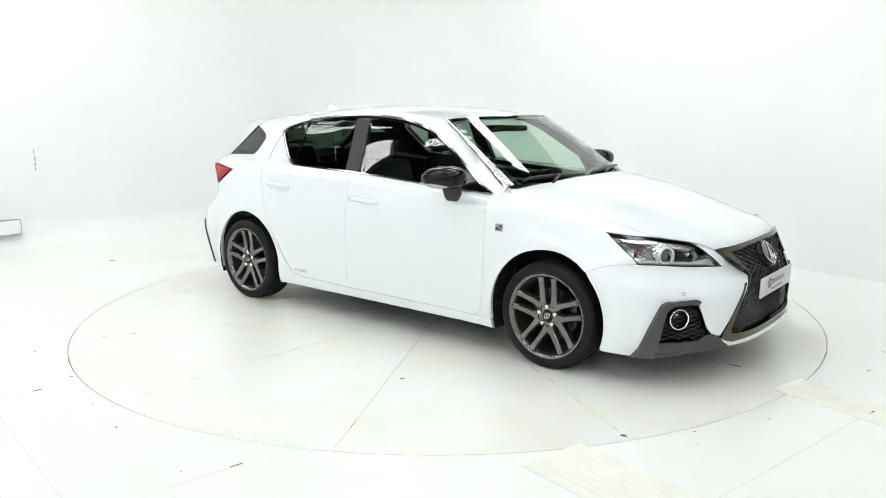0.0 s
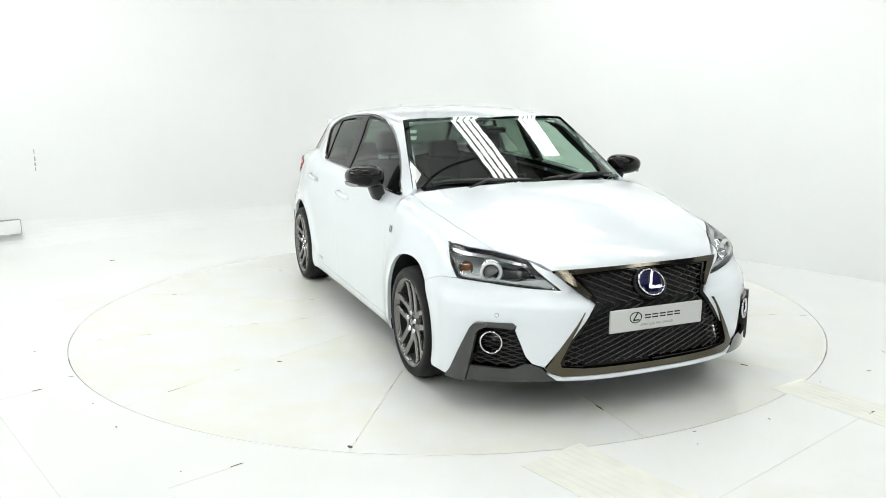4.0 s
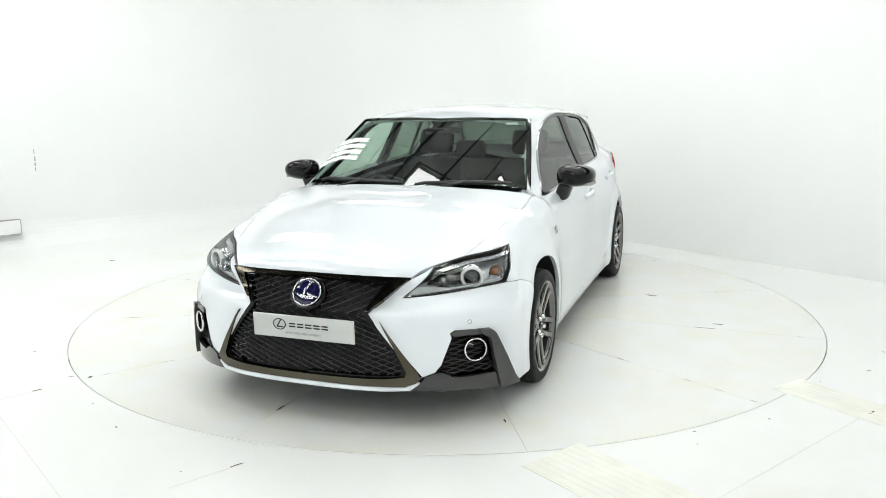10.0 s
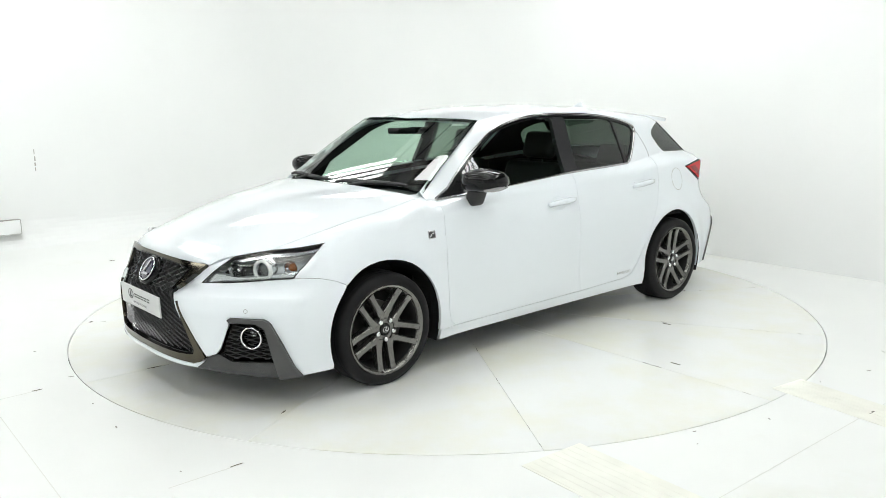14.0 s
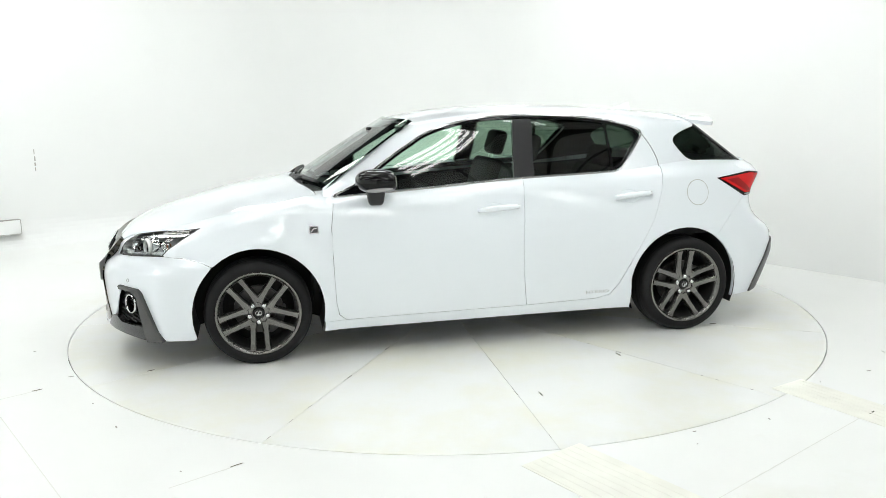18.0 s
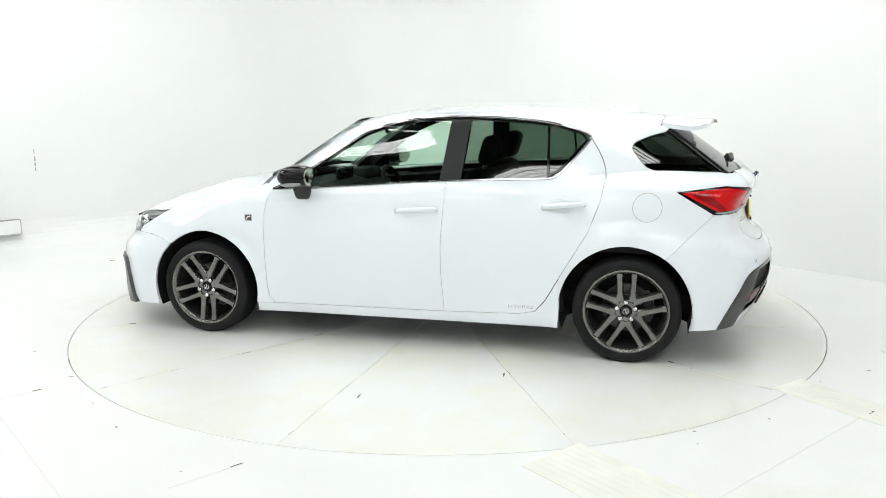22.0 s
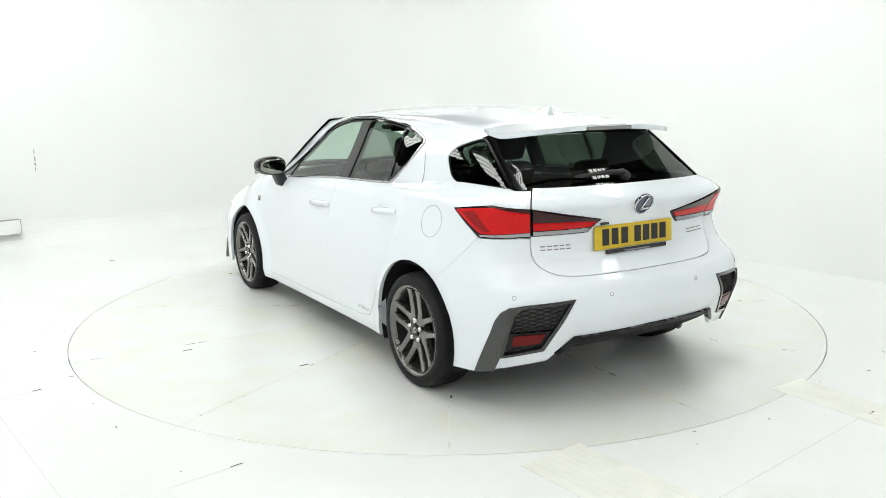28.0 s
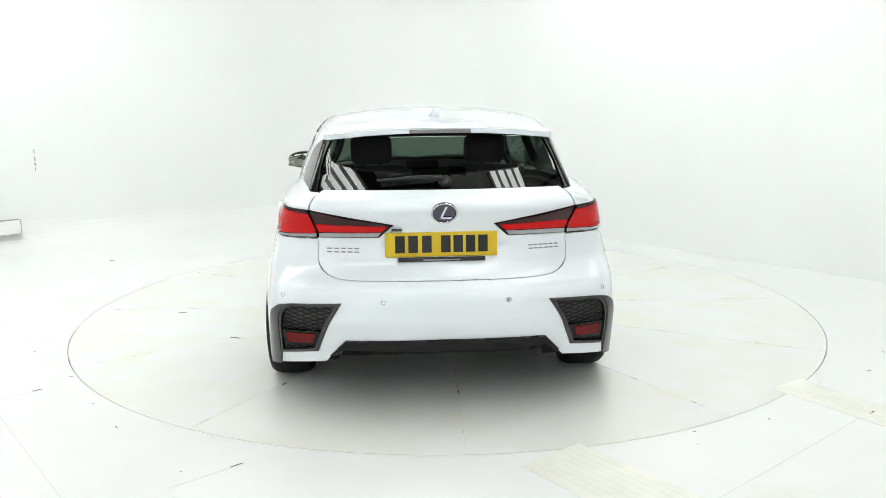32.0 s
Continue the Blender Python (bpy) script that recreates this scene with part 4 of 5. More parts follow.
def headlamp(car):
    bowl = panel("headlamp", lower, "nose", HEADLAMP, mat("headlamp_bezel", (0.42, 0.43, 0.44), 0.28, metal=0.55), car, step=0.04, lift=-0.048, depth=-0.044, label="clear headlamp with a ringed projector")
    bits = []

    def put(o):
        bits.append(o)

    fwd = (math.cos(radians(24)), math.sin(radians(24)), 0.0)
    m = frame_at(frame_on(lower, "nose", (44.8, 0.673), -0.024).translation, fwd)
    put(part("projector_ring", ring_bm(m, 0.045, 0.0085, high=0.012), mat("pale_ring", (0.75, 0.76, 0.76), 0.25, metal=0.3), bowl, "bright projector ring", smooth=True))
    put(part("projector_cup", lathe([(0.052, -0.05), (0.05, -0.004), (0.038, -0.012), (0.034, -0.03)], 36, m @ FACE), SILVER, bowl, smooth=True))
    put(part("projector_lens", disc_bm(m @ pose(0, 0, -0.02), 0.034, 0.004, dome=0.014), mat("projector_glass", (0.10, 0.11, 0.11), 0.03, coat=1.0), bowl, "dark domed lens", smooth=True))
    m2 = frame_at(frame_on(lower, "nose", (36.6, 0.662), -0.021).translation, (math.cos(radians(20)), math.sin(radians(20)), 0.02))
    put(part("beam_cup", lathe([(0.040, 0.0), (0.036, -0.012), (0.026, -0.03), (0.006, -0.04)], 32, m2 @ Matrix.Diagonal((1, 0.82, 1, 1)) @ FACE), SILVER, bowl, "bright reflector cup", smooth=True))
    put(part("beam_bulb", disc_bm(m2 @ pose(0, 0, -0.026), 0.012, 0.004, dome=0.01), CHROME, bowl, smooth=True))
    m3 = frame_at(frame_on(lower, "nose", (52.6, 0.688), -0.026).translation, (math.cos(radians(34)), math.sin(radians(34)), 0.02))
    put(part("turn_signal_cup", lathe([(0.037, 0.002), (0.034, 0.0), (0.031, -0.008), (0.022, -0.022), (0.006, -0.028)], 32, m3 @ FACE), SILVER, bowl, "round bright turn signal cup", smooth=True))
    put(part("turn_signal", disc_bm(m3 @ pose(0, 0, -0.022), 0.021, 0.004, dome=0.013), AMBER, bowl, "amber turn signal", smooth=True))
    put(panel("dark_bezel", lower, "nose", [(32.0, 0.640), (33.6, 0.690), (40, 0.708), (47.6, 0.718), (48.6, 0.69), (48.0, 0.655), (44, 0.637), (38, 0.628)], BLACK, bowl, step=0.03, lift=-0.040, depth=0.006, label="black inner bezel"))
    put(panel("lower_bezel", lower, "nose", [(26.6, 0.593), (29.8, 0.634), (32.0, 0.634), (38, 0.624), (45, 0.634), (50, 0.650), (55.0, 0.664), (54.2, 0.634), (46.5, 0.626), (39.5, 0.614), (33, 0.605)], SILVER, bowl, step=0.03, lift=-0.020, depth=0.012, label="bright lower bezel"))
    put(panel("top_line", lower, "nose", LAMP_LINE, BRIGHT, bowl, step=0.03, lift=-0.012, depth=0.008, label="bright line under the lamp's top edge"))
    lens = panel("lens", lower, "nose", HEADLAMP, LENS, bowl, step=0.03, lift=-0.001, depth=0.0, label="clear lamp cover")
    put(lens)
    p, n = line_on(lower, "nose", HEADLAMP + HEADLAMP[:1], lift=-0.002)
    put(strip("lens_edge", p, n, 0.004, 0.002, TRIM, bowl))
    other = mirrored(bowl)
    for o in bits:
        mirrored(o, other)


FOG_HOLE = [(37.6, 0.424), (39.5, 0.428), (44.5, 0.424), (46.2, 0.411), (47.8, 0.286), (48.5, 0.243), (37.4, 0.241), (33.8, 0.264), (34.5, 0.30), (36.2, 0.385)]


def fog_corner(car):
    base = panel("fog_recess", lower, "nose", FOG_HOLE, DARK, car, step=0.04, lift=-0.045, depth=-0.04, label="dark recess round the fog lamp")
    bits = [panel("corner_blade", lower, "nose", [(46.3, 0.447), (47.3, 0.438), (48.0, 0.424), (50.9, 0.317), (53.4, 0.214), (55.2, 0.170), (49.6, 0.162), (48.7, 0.22), (47.8, 0.286), (46.5, 0.40), (45.6, 0.416), (44.6, 0.425), (43.4, 0.450)], GUNGREY, base, step=0.025, lift=0.022, depth=0.055, label="graphite corner blade"),
            panel("top_cap", lower, "nose", [(36.6, 0.440), (37.5, 0.452), (43.3, 0.4495), (44.5, 0.426), (39.5, 0.430), (37.4, 0.426)], GUNGREY, base, step=0.02, lift=0.010, depth=0.04),
            panel("lower_bar", lower, "nose", [(26.9, 0.192), (33, 0.183), (41, 0.175), (49.4, 0.163), (48.5, 0.240), (45.3, 0.238), (37.4, 0.240), (34.4, 0.268), (32.7, 0.264), (30.4, 0.250), (29.3, 0.224)], WEDGE, base, step=0.025, lift=0.008, depth=0.045, label="dark gloss lower wedge"),
            lattice("fog_net", lower, "nose", FOG_HOLE, 0.0115, 4.2, 0.0042, 0.0065, 0.006, MESHBLACK, base, lift=-0.022)]
    m = frame_on(lower, "nose", (42.8, 0.358), 0.004)
    m = frame_at(m.translation, (0.80, 0.60, 0.02))
    bits += [part("fog_ring", ring_bm(m @ pose(0, 0, -0.002), 0.050, 0.0055, high=0.010), CHROME, base, "chrome fog lamp ring", smooth=True),
             part("fog_tube", lathe([(0.050, 0.0), (0.047, -0.03), (0.043, -0.06), (0.0005, -0.062)], 32, m @ FACE), BLACK, base, smooth=True),
             part("fog_lens", disc_bm(m @ pose(-0.012, 0.014, -0.036), 0.026, 0.004, dome=0.012), LENS, base, "clear fog lamp lens", smooth=True),
             part("fog_reflector", disc_bm(m @ pose(-0.012, 0.014, -0.045), 0.024, 0.004, dome=0.004), SILVER, base, smooth=True)]
    other = mirrored(base)
    for o in bits:
        mirrored(o, other)


UPPER_NET = [(-21.6, 0.658), (0, 0.669), (21.6, 0.658), (18.0, 0.575), (16.6, 0.538), (15.6, 0.528), (-15.6, 0.528), (-16.6, 0.538), (-18.0, 0.575)]
LOWER_NET = [(-15.6, 0.524), (15.6, 0.524), (18.5, 0.475), (24.5, 0.34), (25.4, 0.275), (24.6, 0.255), (-24.6, 0.255), (-25.4, 0.275), (-24.5, 0.34), (-18.5, 0.475)]


def grille(car):
    net = lattice("upper_net", grille_face, "nose", UPPER_NET, 0.0128, 3.7, 0.0067, 0.0055, 0.006, MESHBLACK, car, lift=-0.008, label="black lozenge grille net")
    lattice("lower_net", grille_face, "nose", LOWER_NET, 0.0128, 3.7, 0.0067, 0.0055, 0.006, MESHBLACK, car, lift=-0.012, label="black lozenge grille net")
    panel("grille_frame", grille_face, "nose", mirror_loop([(0, 0.674), (10, 0.673), (22.4, 0.664), (18.4, 0.572), (16.9, 0.535), (24.2, 0.36), (26.2, 0.275), (25.6, 0.246), (20, 0.241), (0, 0.239), (0, 0.252), (20, 0.253), (24.4, 0.257), (25.2, 0.277), (23.2, 0.36), (15.6, 0.531), (17.2, 0.575), (21.2, 0.655), (10, 0.664), (0, 0.665)]), BLACK, car, step=0.025, lift=-0.004, depth=0.03)
    # middle badge
    m = frame_on(grille_face, "nose", (0, 0.598), 0.012)
    b = part("front_emblem", disc_bm(m, 0.086, 0.03, 0.90, dome=0.002), BLACK, car, "dark round emblem with a bright ring", smooth=True)
    part("enamel", disc_bm(m @ pose(0, 0, 0.004), 0.068, 0.002, 0.90, dome=0.006), BLUE, b, smooth=True)
    part("emblem_ring", ring_bm(m @ pose(0, 0, 0.008), 0.069, 0.004, 0.90), SILVER, b, smooth=True)
    part("emblem_stroke", bar_bm(m @ pose(0, 0, 0.011), [(0.012, 0.046), (-0.020, -0.026), (0.040, -0.026)], 0.013, 0.005), SILVER, b)
    # show plate
    m = frame_at((2.222, 0, 0.4545), (1, 0, -0.03))
    pl = part("show_plate", plate_bm(m, 0.512, 0.108, 0.008, 0.004), PLATE, car, "pale grey dealer show plate")
    part("mark_ring", ring_bm(m @ pose(-0.118, 0.010, 0.009), 0.031, 0.0028, 0.8, high=0.001), INK, pl)
    part("mark_stroke", bar_bm(m @ pose(-0.118, 0.010, 0.0088), [(0.008, 0.020), (-0.012, -0.012), (0.018, -0.012)], 0.006, 0.001), INK, pl)
    for i in range(5):
        for dy in (0.016, 0.003):
            part("mark_bar", plate_bm(m @ pose(-0.052 + i * 0.041, dy, 0.0082), 0.032, 0.0065, 0.001), INK, pl)
    words("plate_words", "APPROVED PRE OWNED", m @ pose(0.0, -0.029, 0.0092), 0.0165, 0.0004, GREYLENS, pl, "grey printed words")
    # bumper sensors
    for uv in ((41.5, 0.485), (12.0, 0.0)):
        if uv[1]:
            both(part("sensor", ring_bm(frame_on(lower, "nose", uv, 0.0005), 0.009, 0.0012, n=20), GREYLENS, car, smooth=True))


def tail_lamps(car):
    full_o = [(40.9, 0.826), (55.2, 0.826), (66.6, 0.943), (51.3, 0.976), (40.8, 0.962)]
    full_i = [(40.3, 0.828), (22.0, 0.830), (16.8, 0.891), (30, 0.926), (40.3, 0.960)]
    for nm, full, bits in (
        ("tail_lamp", full_o, [("smoked_top", [(41.1, 0.946), (51, 0.966), (56, 0.961), (51.3, 0.973), (41.1, 0.959)], REDDARK), ("red_band", [(41.1, 0.850), (54.6, 0.843), (65.0, 0.938), (51, 0.964), (41.1, 0.944)], RED), ("dark_core", [(51.5, 0.856), (54.0, 0.853), (62.0, 0.930), (57.0, 0.938)], REDMID), ("clear_band", [(41.1, 0.830), (54.6, 0.830), (55.2, 0.838), (41.1, 0.847)], GREYLENS)]),
        ("gate_lamp", full_i, [("smoked_top", [(40.2, 0.957), (30, 0.921), (17.4, 0.891), (18.6, 0.886), (30, 0.893), (40.2, 0.897)], REDDARK), ("red_band", [(40.2, 0.895), (30, 0.890), (18.9, 0.884), (21.0, 0.858), (40.2, 0.855)], RED), ("clear_band", [(40.2, 0.850), (21.2, 0.853), (22.4, 0.834), (40.2, 0.831)], GREYLENS)])):
        base = panel(nm, lower, "stern", full, BLACK, car, step=0.03, lift=0.001, depth=0.02, label="red and smoked tail lamp")
        made = [panel(n2, lower, "stern", loop, m2, base, step=0.025, lift=0.007 if n2 != "dark_core" else 0.009, depth=0.006) for n2, loop, m2 in bits]
        other = mirrored(base)
        for o in made:
            mirrored(o, other)


VENT = [(44.0, 0.505), (42.2, 0.527), (30.0, 0.540), (37.8, 0.330), (47.0, 0.303)]


def rear_details(car):
    base = panel("rear_vent", lower, "stern", [(46.9, 0.50), (45.0, 0.531), (41.5, 0.541), (28.7, 0.554), (37.0, 0.316), (47.8, 0.290)], GUNGREY, car, step=0.03, lift=-0.014, depth=-0.014, label="black netted bumper vent")
    bits = [panel("vent_rim", lower, "stern", [(44.6, 0.51), (43.2, 0.540), (41.5, 0.543), (28.6, 0.556), (36.9, 0.315), (47.9, 0.289)], WEDGE, base, holes=[[(44.0, 0.50), (42.4, 0.529), (30.1, 0.541), (37.7, 0.329), (47.2, 0.302)]], step=0.02, lift=0.006, depth=0.03),
            lattice("vent_net", lower, "stern", VENT, 0.0100, 3.6, 0.0044, 0.0052, 0.005, DARK, base, lift=-0.006),
            panel("vent_blade", lower, "stern", [(43.4, 0.540), (45.3, 0.533), (47.5, 0.508), (48.7, 0.474), (49.9, 0.415), (55.1, 0.207), (49.7, 0.224), (48.0, 0.290), (44.8, 0.500)], GUNGREY, base, step=0.025, lift=0.010, depth=0.04, label="graphite bumper blade"),
            panel("reflector_surround", lower, "stern", [(45.4, 0.412), (34.6, 0.416), (37.0, 0.338), (46.0, 0.332)], BLACK, base, step=0.02, lift=-0.001, depth=0.02),
            panel("reflector", lower, "stern", [(44.4, 0.400), (36.4, 0.403), (38.0, 0.354), (44.9, 0.348)], mat("shaded_reflector", (0.13, 0.004, 0.005), 0.25, spec=0.2), base, step=0.02, lift=0.002, depth=0.004, label="red reflector")]
    other = mirrored(base)
    for o in bits:
        mirrored(o, other)
    for uv in ((29.0 - 11.5, 0.563), (44.2, 0.580)):
        both(part("sensor", ring_bm(frame_on(lower, "stern", uv, 0.0005), 0.009, 0.0012, n=20), GREYLENS, car, smooth=True))
    panel("diffuser_edge", lower, "stern", mirror_loop([(0, 0.383), (28.5, 0.377), (34.0, 0.296), (32.6, 0.296), (27.2, 0.358), (0, 0.362)]), BLACK, car, step=0.03, lift=0.012, depth=0.03, label="gloss black diffuser edge")
    # number plate: its characters are plain bars
    m = frame_at((-1.954, 0.012, 0.797), (-1, 0, 0.06))
    pl = part("number_plate", plate_bm(m, 0.516, 0.114, 0.008, 0.004), YELLOW, car, "yellow rear number plate with black bars")
    for i, x in enumerate((-0.185, -0.125, -0.062, 0.025, 0.082, 0.139, 0.196)):
        part("plate_bar", plate_bm(m @ pose(x - 0.005, 0.002, 0.0078), 0.044, 0.078, 0.001), INK, pl)
    foot = part("plate_foot", plate_bm(frame_at((-1.972, 0.012, 0.731), (-1, 0, 0.06)), 0.40, 0.020, 0.010, 0.002), TRIM, car, "black strip under the plate")
    part("foot_bar", plate_bm(frame_at((-1.9825, 0.012, 0.729), (-1, 0, 0.06)), 0.17, 0.006, 0.001), GREYLENS, foot)
    part("gate_release", plate_bm(frame_at((-1.962, 0.215, 0.868), (-1, 0, 0.0)), 0.05, 0.012, 0.010, 0.003), TRIM, car, "black tailgate release")
    # emblem and letter bars
    m = frame_on(lower, "stern", (0, 0.948), 0.001)
    b = part("rear_emblem", disc_bm(m, 0.057, 0.01, 0.90, dome=0.005), BLUE, car, "deep blue oval emblem with a bright ring", smooth=True)
    part("emblem_ring", ring_bm(m @ pose(0, 0, 0.003), 0.056, 0.004, 0.90), SILVER, b, smooth=True)
    part("emblem_stroke", bar_bm(m @ pose(0, 0, 0.005), [(0.008, 0.036), (-0.015, -0.022), (0.030, -0.022)], 0.010, 0.004), SILVER, b)
    for u0, u1, k in ((38.3, 28.0, 5), (-28.6, -38.4, 6)):
        for i in range(k):
            u = u0 + (u1 - u0) * (i + 0.5) / k
            m = frame_on(lower, "stern", (u, 0.770), 0.0)
            part("letter_bar", plate_bm(m @ pose(0, 0.008, 0), 0.115 / k, 0.0055, 0.003), LETTER, car)
            part("letter_bar", plate_bm(m @ pose(0, -0.008, 0), 0.115 / k, 0.0055, 0.003), LETTER, car)
    # wiper, high brake lamp, aerial
    m = frame_on(cabin, "back", (-0.015, 1.072), 0.012)
    w = part("rear_wiper", disc_bm(m, 0.030, 0.03, dome=0.012), TRIM, car, "black rear wiper", smooth=True)
    p, n = line_on(cabin, "back", [(0.0, 1.074), (0.12, 1.076), (0.30, 1.066)], lift=0.022)
    part("wiper_blade", tube(p, lambda s: 0.016 - 0.010 * s, 8), TRIM, w, smooth=True)
    bm = bmesh.new()
    box(bm, (-1.764, -0.145, 1.293), (-1.72, 0.145, 1.311), bevel=0.004)
    part("high_brake_lamp", bm, mat("unlit_brake_lens", (0.24, 0.22, 0.22), 0.25, coat=0.6), car, "unlit high brake lamp")
    V, F = [], []
    prof = spline((-1.30, 1.0), (-1.285, 0.97), (-1.22, 0.45), (-1.14, 0.0))
    xs = np.linspace(-1.30, -1.14, 14)
    for x in xs:
        z0 = float(ROOF(x)) - 0.002
        h = 0.052 * float(prof(x)) + 0.002
        w2 = 0.028 * math.sqrt(max(0.02, 1 - ((x + 1.24) / 0.105) ** 2))
        V += [(x, w2, z0), (x, w2 * 0.35, z0 + h * 0.75), (x, 0, z0 + h), (x, -w2 * 0.35, z0 + h * 0.75), (x, -w2, z0)]
    for i in range(len(xs) - 1):
        F += [(5 * i + j, 5 * i + j + 1, 5 * i + 6 + j, 5 * i + 5 + j) for j in range(4)]
    F += [(0, 1, 2, 3, 4)]
    raw("aerial_fin", V, F, PAINT, car, "white shark-fin aerial")


def side_details(car):
    # wing badge
    m = frame_on(lower, "side", (0.985, 0.744), 0.0)
    b = part("wing_badge", plate_bm(m, 0.052, 0.042, 0.004, 0.0015), CHROME, car, "small chrome-edged wing badge")
    i = part("badge_field", plate_bm(m @ pose(0, 0, 0.0035), 0.042, 0.032, 0.0012), GUNGREY, b)
    s = part("badge_stroke", bar_bm(m @ pose(0, 0, 0.0045), [(-0.014, -0.010), (-0.002, 0.006), (0.014, 0.008)], 0.006, 0.001), CHROME, b)
    other = mirrored(b)
    mirrored(i, other), mirrored(s, other)
    # handles
    for x0, x1, z0, z1 in ((0.035, -0.215, 0.808, 0.824), (-0.825, -1.06, 0.852, 0.872)):
        p, n = line_on(lower, "side", [(x0 + (x1 - x0) * t, z0 + (z1 - z0) * t) for t in np.linspace(0, 1, 12)], step=0.3)
        t = np.linspace(0, 1, len(p))
        up = 0.026 * np.sin(np.pi * np.clip(t * 1.0, 0, 1)) ** 0.5 + 0.002
        pts = p + n * up[:, None]
        h = part("door_handle", tube(pts, lambda s: 0.013 + 0.005 * math.sin(math.pi * s) ** 0.5, 10), PAINT, car, "white door handle", smooth=True)
        both(h)
        c = frame_on(lower, "side", ((x0 + x1) / 2 + 0.03, (z0 + z1) / 2 - 0.004), 0.0006)
        both(part("handle_dish", lathe([(0.074, 0.0006), (0.066, -0.004), (0.045, -0.014), (0.02, -0.019), (0.0005, -0.020)], 28, c @ Matrix.Diagonal((1, 0.55, 1, 1)) @ FACE), PAINT, car, smooth=True))
    words_m = frame_on(lower, "side", (-0.712, 0.282), 0.0005)
    words("hybrid_words", "HYBRID", words_m @ Matrix.Diagonal((1.35, 0.8, 1, 1)), 0.032, 0.0006, CHROME, car, "chrome door lettering")
    p = Vector(cast(lower, "side", [(-0.712, 0.282)])[0])
    n = Vector((0, -1, 0))
    words("hybrid_words", "HYBRID", frame_at((p.x, -p.y - 0.0005, p.z), n) @ Matrix.Diagonal((1.35, 0.8, 1, 1)), 0.032, 0.0006, CHROME, car, "chrome door lettering")
    # fuel flap on one flank
    pts = [(-1.39 + 0.077 * math.cos(a), 0.862 + 0.077 * math.sin(a)) for a in np.linspace(0, 2 * math.pi, 49)[:-1]]
    p = cast(lower, "side", pts)
    n = normals_at(lower, p)
    strip("fuel_flap_gap", p, n, 0.003, 0.0008, SEAM, car, "round fuel flap outline", closed=True)
    # mud flaps and arch liners
    for ax in (1.30, -1.285):
        V, F = [], []
        ang = np.linspace(-22, 202, 26)
        for a in ang:
            for y, r in ((0.868, 0.364), (0.80, 0.372), (0.52, 0.376)):
                V.append((ax + r * math.cos(radians(a)), y, 0.295 + r * math.sin(radians(a))))
        F = [(3 * i + j, 3 * i + j + 1, 3 * i + 4 + j, 3 * i + 3 + j) for i in range(len(ang) - 1) for j in range(2)]
        k = len(V)
        V += [(ax, 0.52, 0.295)]
        F += [(3 * i + 2, 3 * i + 5, k) for i in range(len(ang) - 1)]
        both(raw("arch_liner", V, F, DARK, car))


def door_mirror(car):
    """Left mirror: gloss shell, matt foot, clear repeater and the glass behind."""
    def blob(cx, cy, cz, rx, ry, rz, flat=None):
        bm = bmesh.new()
        bmesh.ops.create_uvsphere(bm, u_segments=40, v_segments=24, radius=1)
        for v in bm.verts:
            x, y, z = v.co
            x, y, z = (math.copysign(abs(q) ** 0.80, q) for q in (x, y, z))
            if flat is not None and x < flat:
                x = flat
            taper = 1 - 0.22 * (y * 0.5 + 0.5)
            v.co = (cx + rx * x - 0.03 * (y * 0.5 + 0.5), cy + ry * y, cz + rz * z * taper)
        return bm
    shell = part("door_mirror", blob(0.640, 0.905, 1.006, 0.122, 0.108, 0.072, -0.62), BLACK, car, "gloss black door mirror", smooth=True)
    bits = [part("mirror_glass", blob(0.568, 0.905, 1.006, 0.012, 0.096, 0.058), MIRROR, shell, "mirror glass", smooth=True)]
    bm = bmesh.new()
    box(bm, (0.575, 0.815, 0.862), (0.685, 0.895, 0.970), bevel=0.02)
    for v in bm.verts:
        v.co.y -= (0.975 - v.co.z) * 0.35
        v.co.x += (v.co.x - 0.625) * (v.co.z - 0.97) * 2.5
    bits.append(part("mirror_foot", bm, TRIM, shell, "matt black mirror foot", smooth=True))
    bits.append(part("repeater", tube([(0.700, 0.968, 0.962), (0.660, 0.994, 0.964), (0.615, 1.006, 0.968), (0.560, 1.006, 0.973)], lambda s: 0.006 + 0.007 * math.sin(math.pi * s) ** 0.5, 8), GREYLENS, shell, "clear side repeater", smooth=True))
    other = mirrored(shell)
    for o in bits:
        mirrored(o, other)


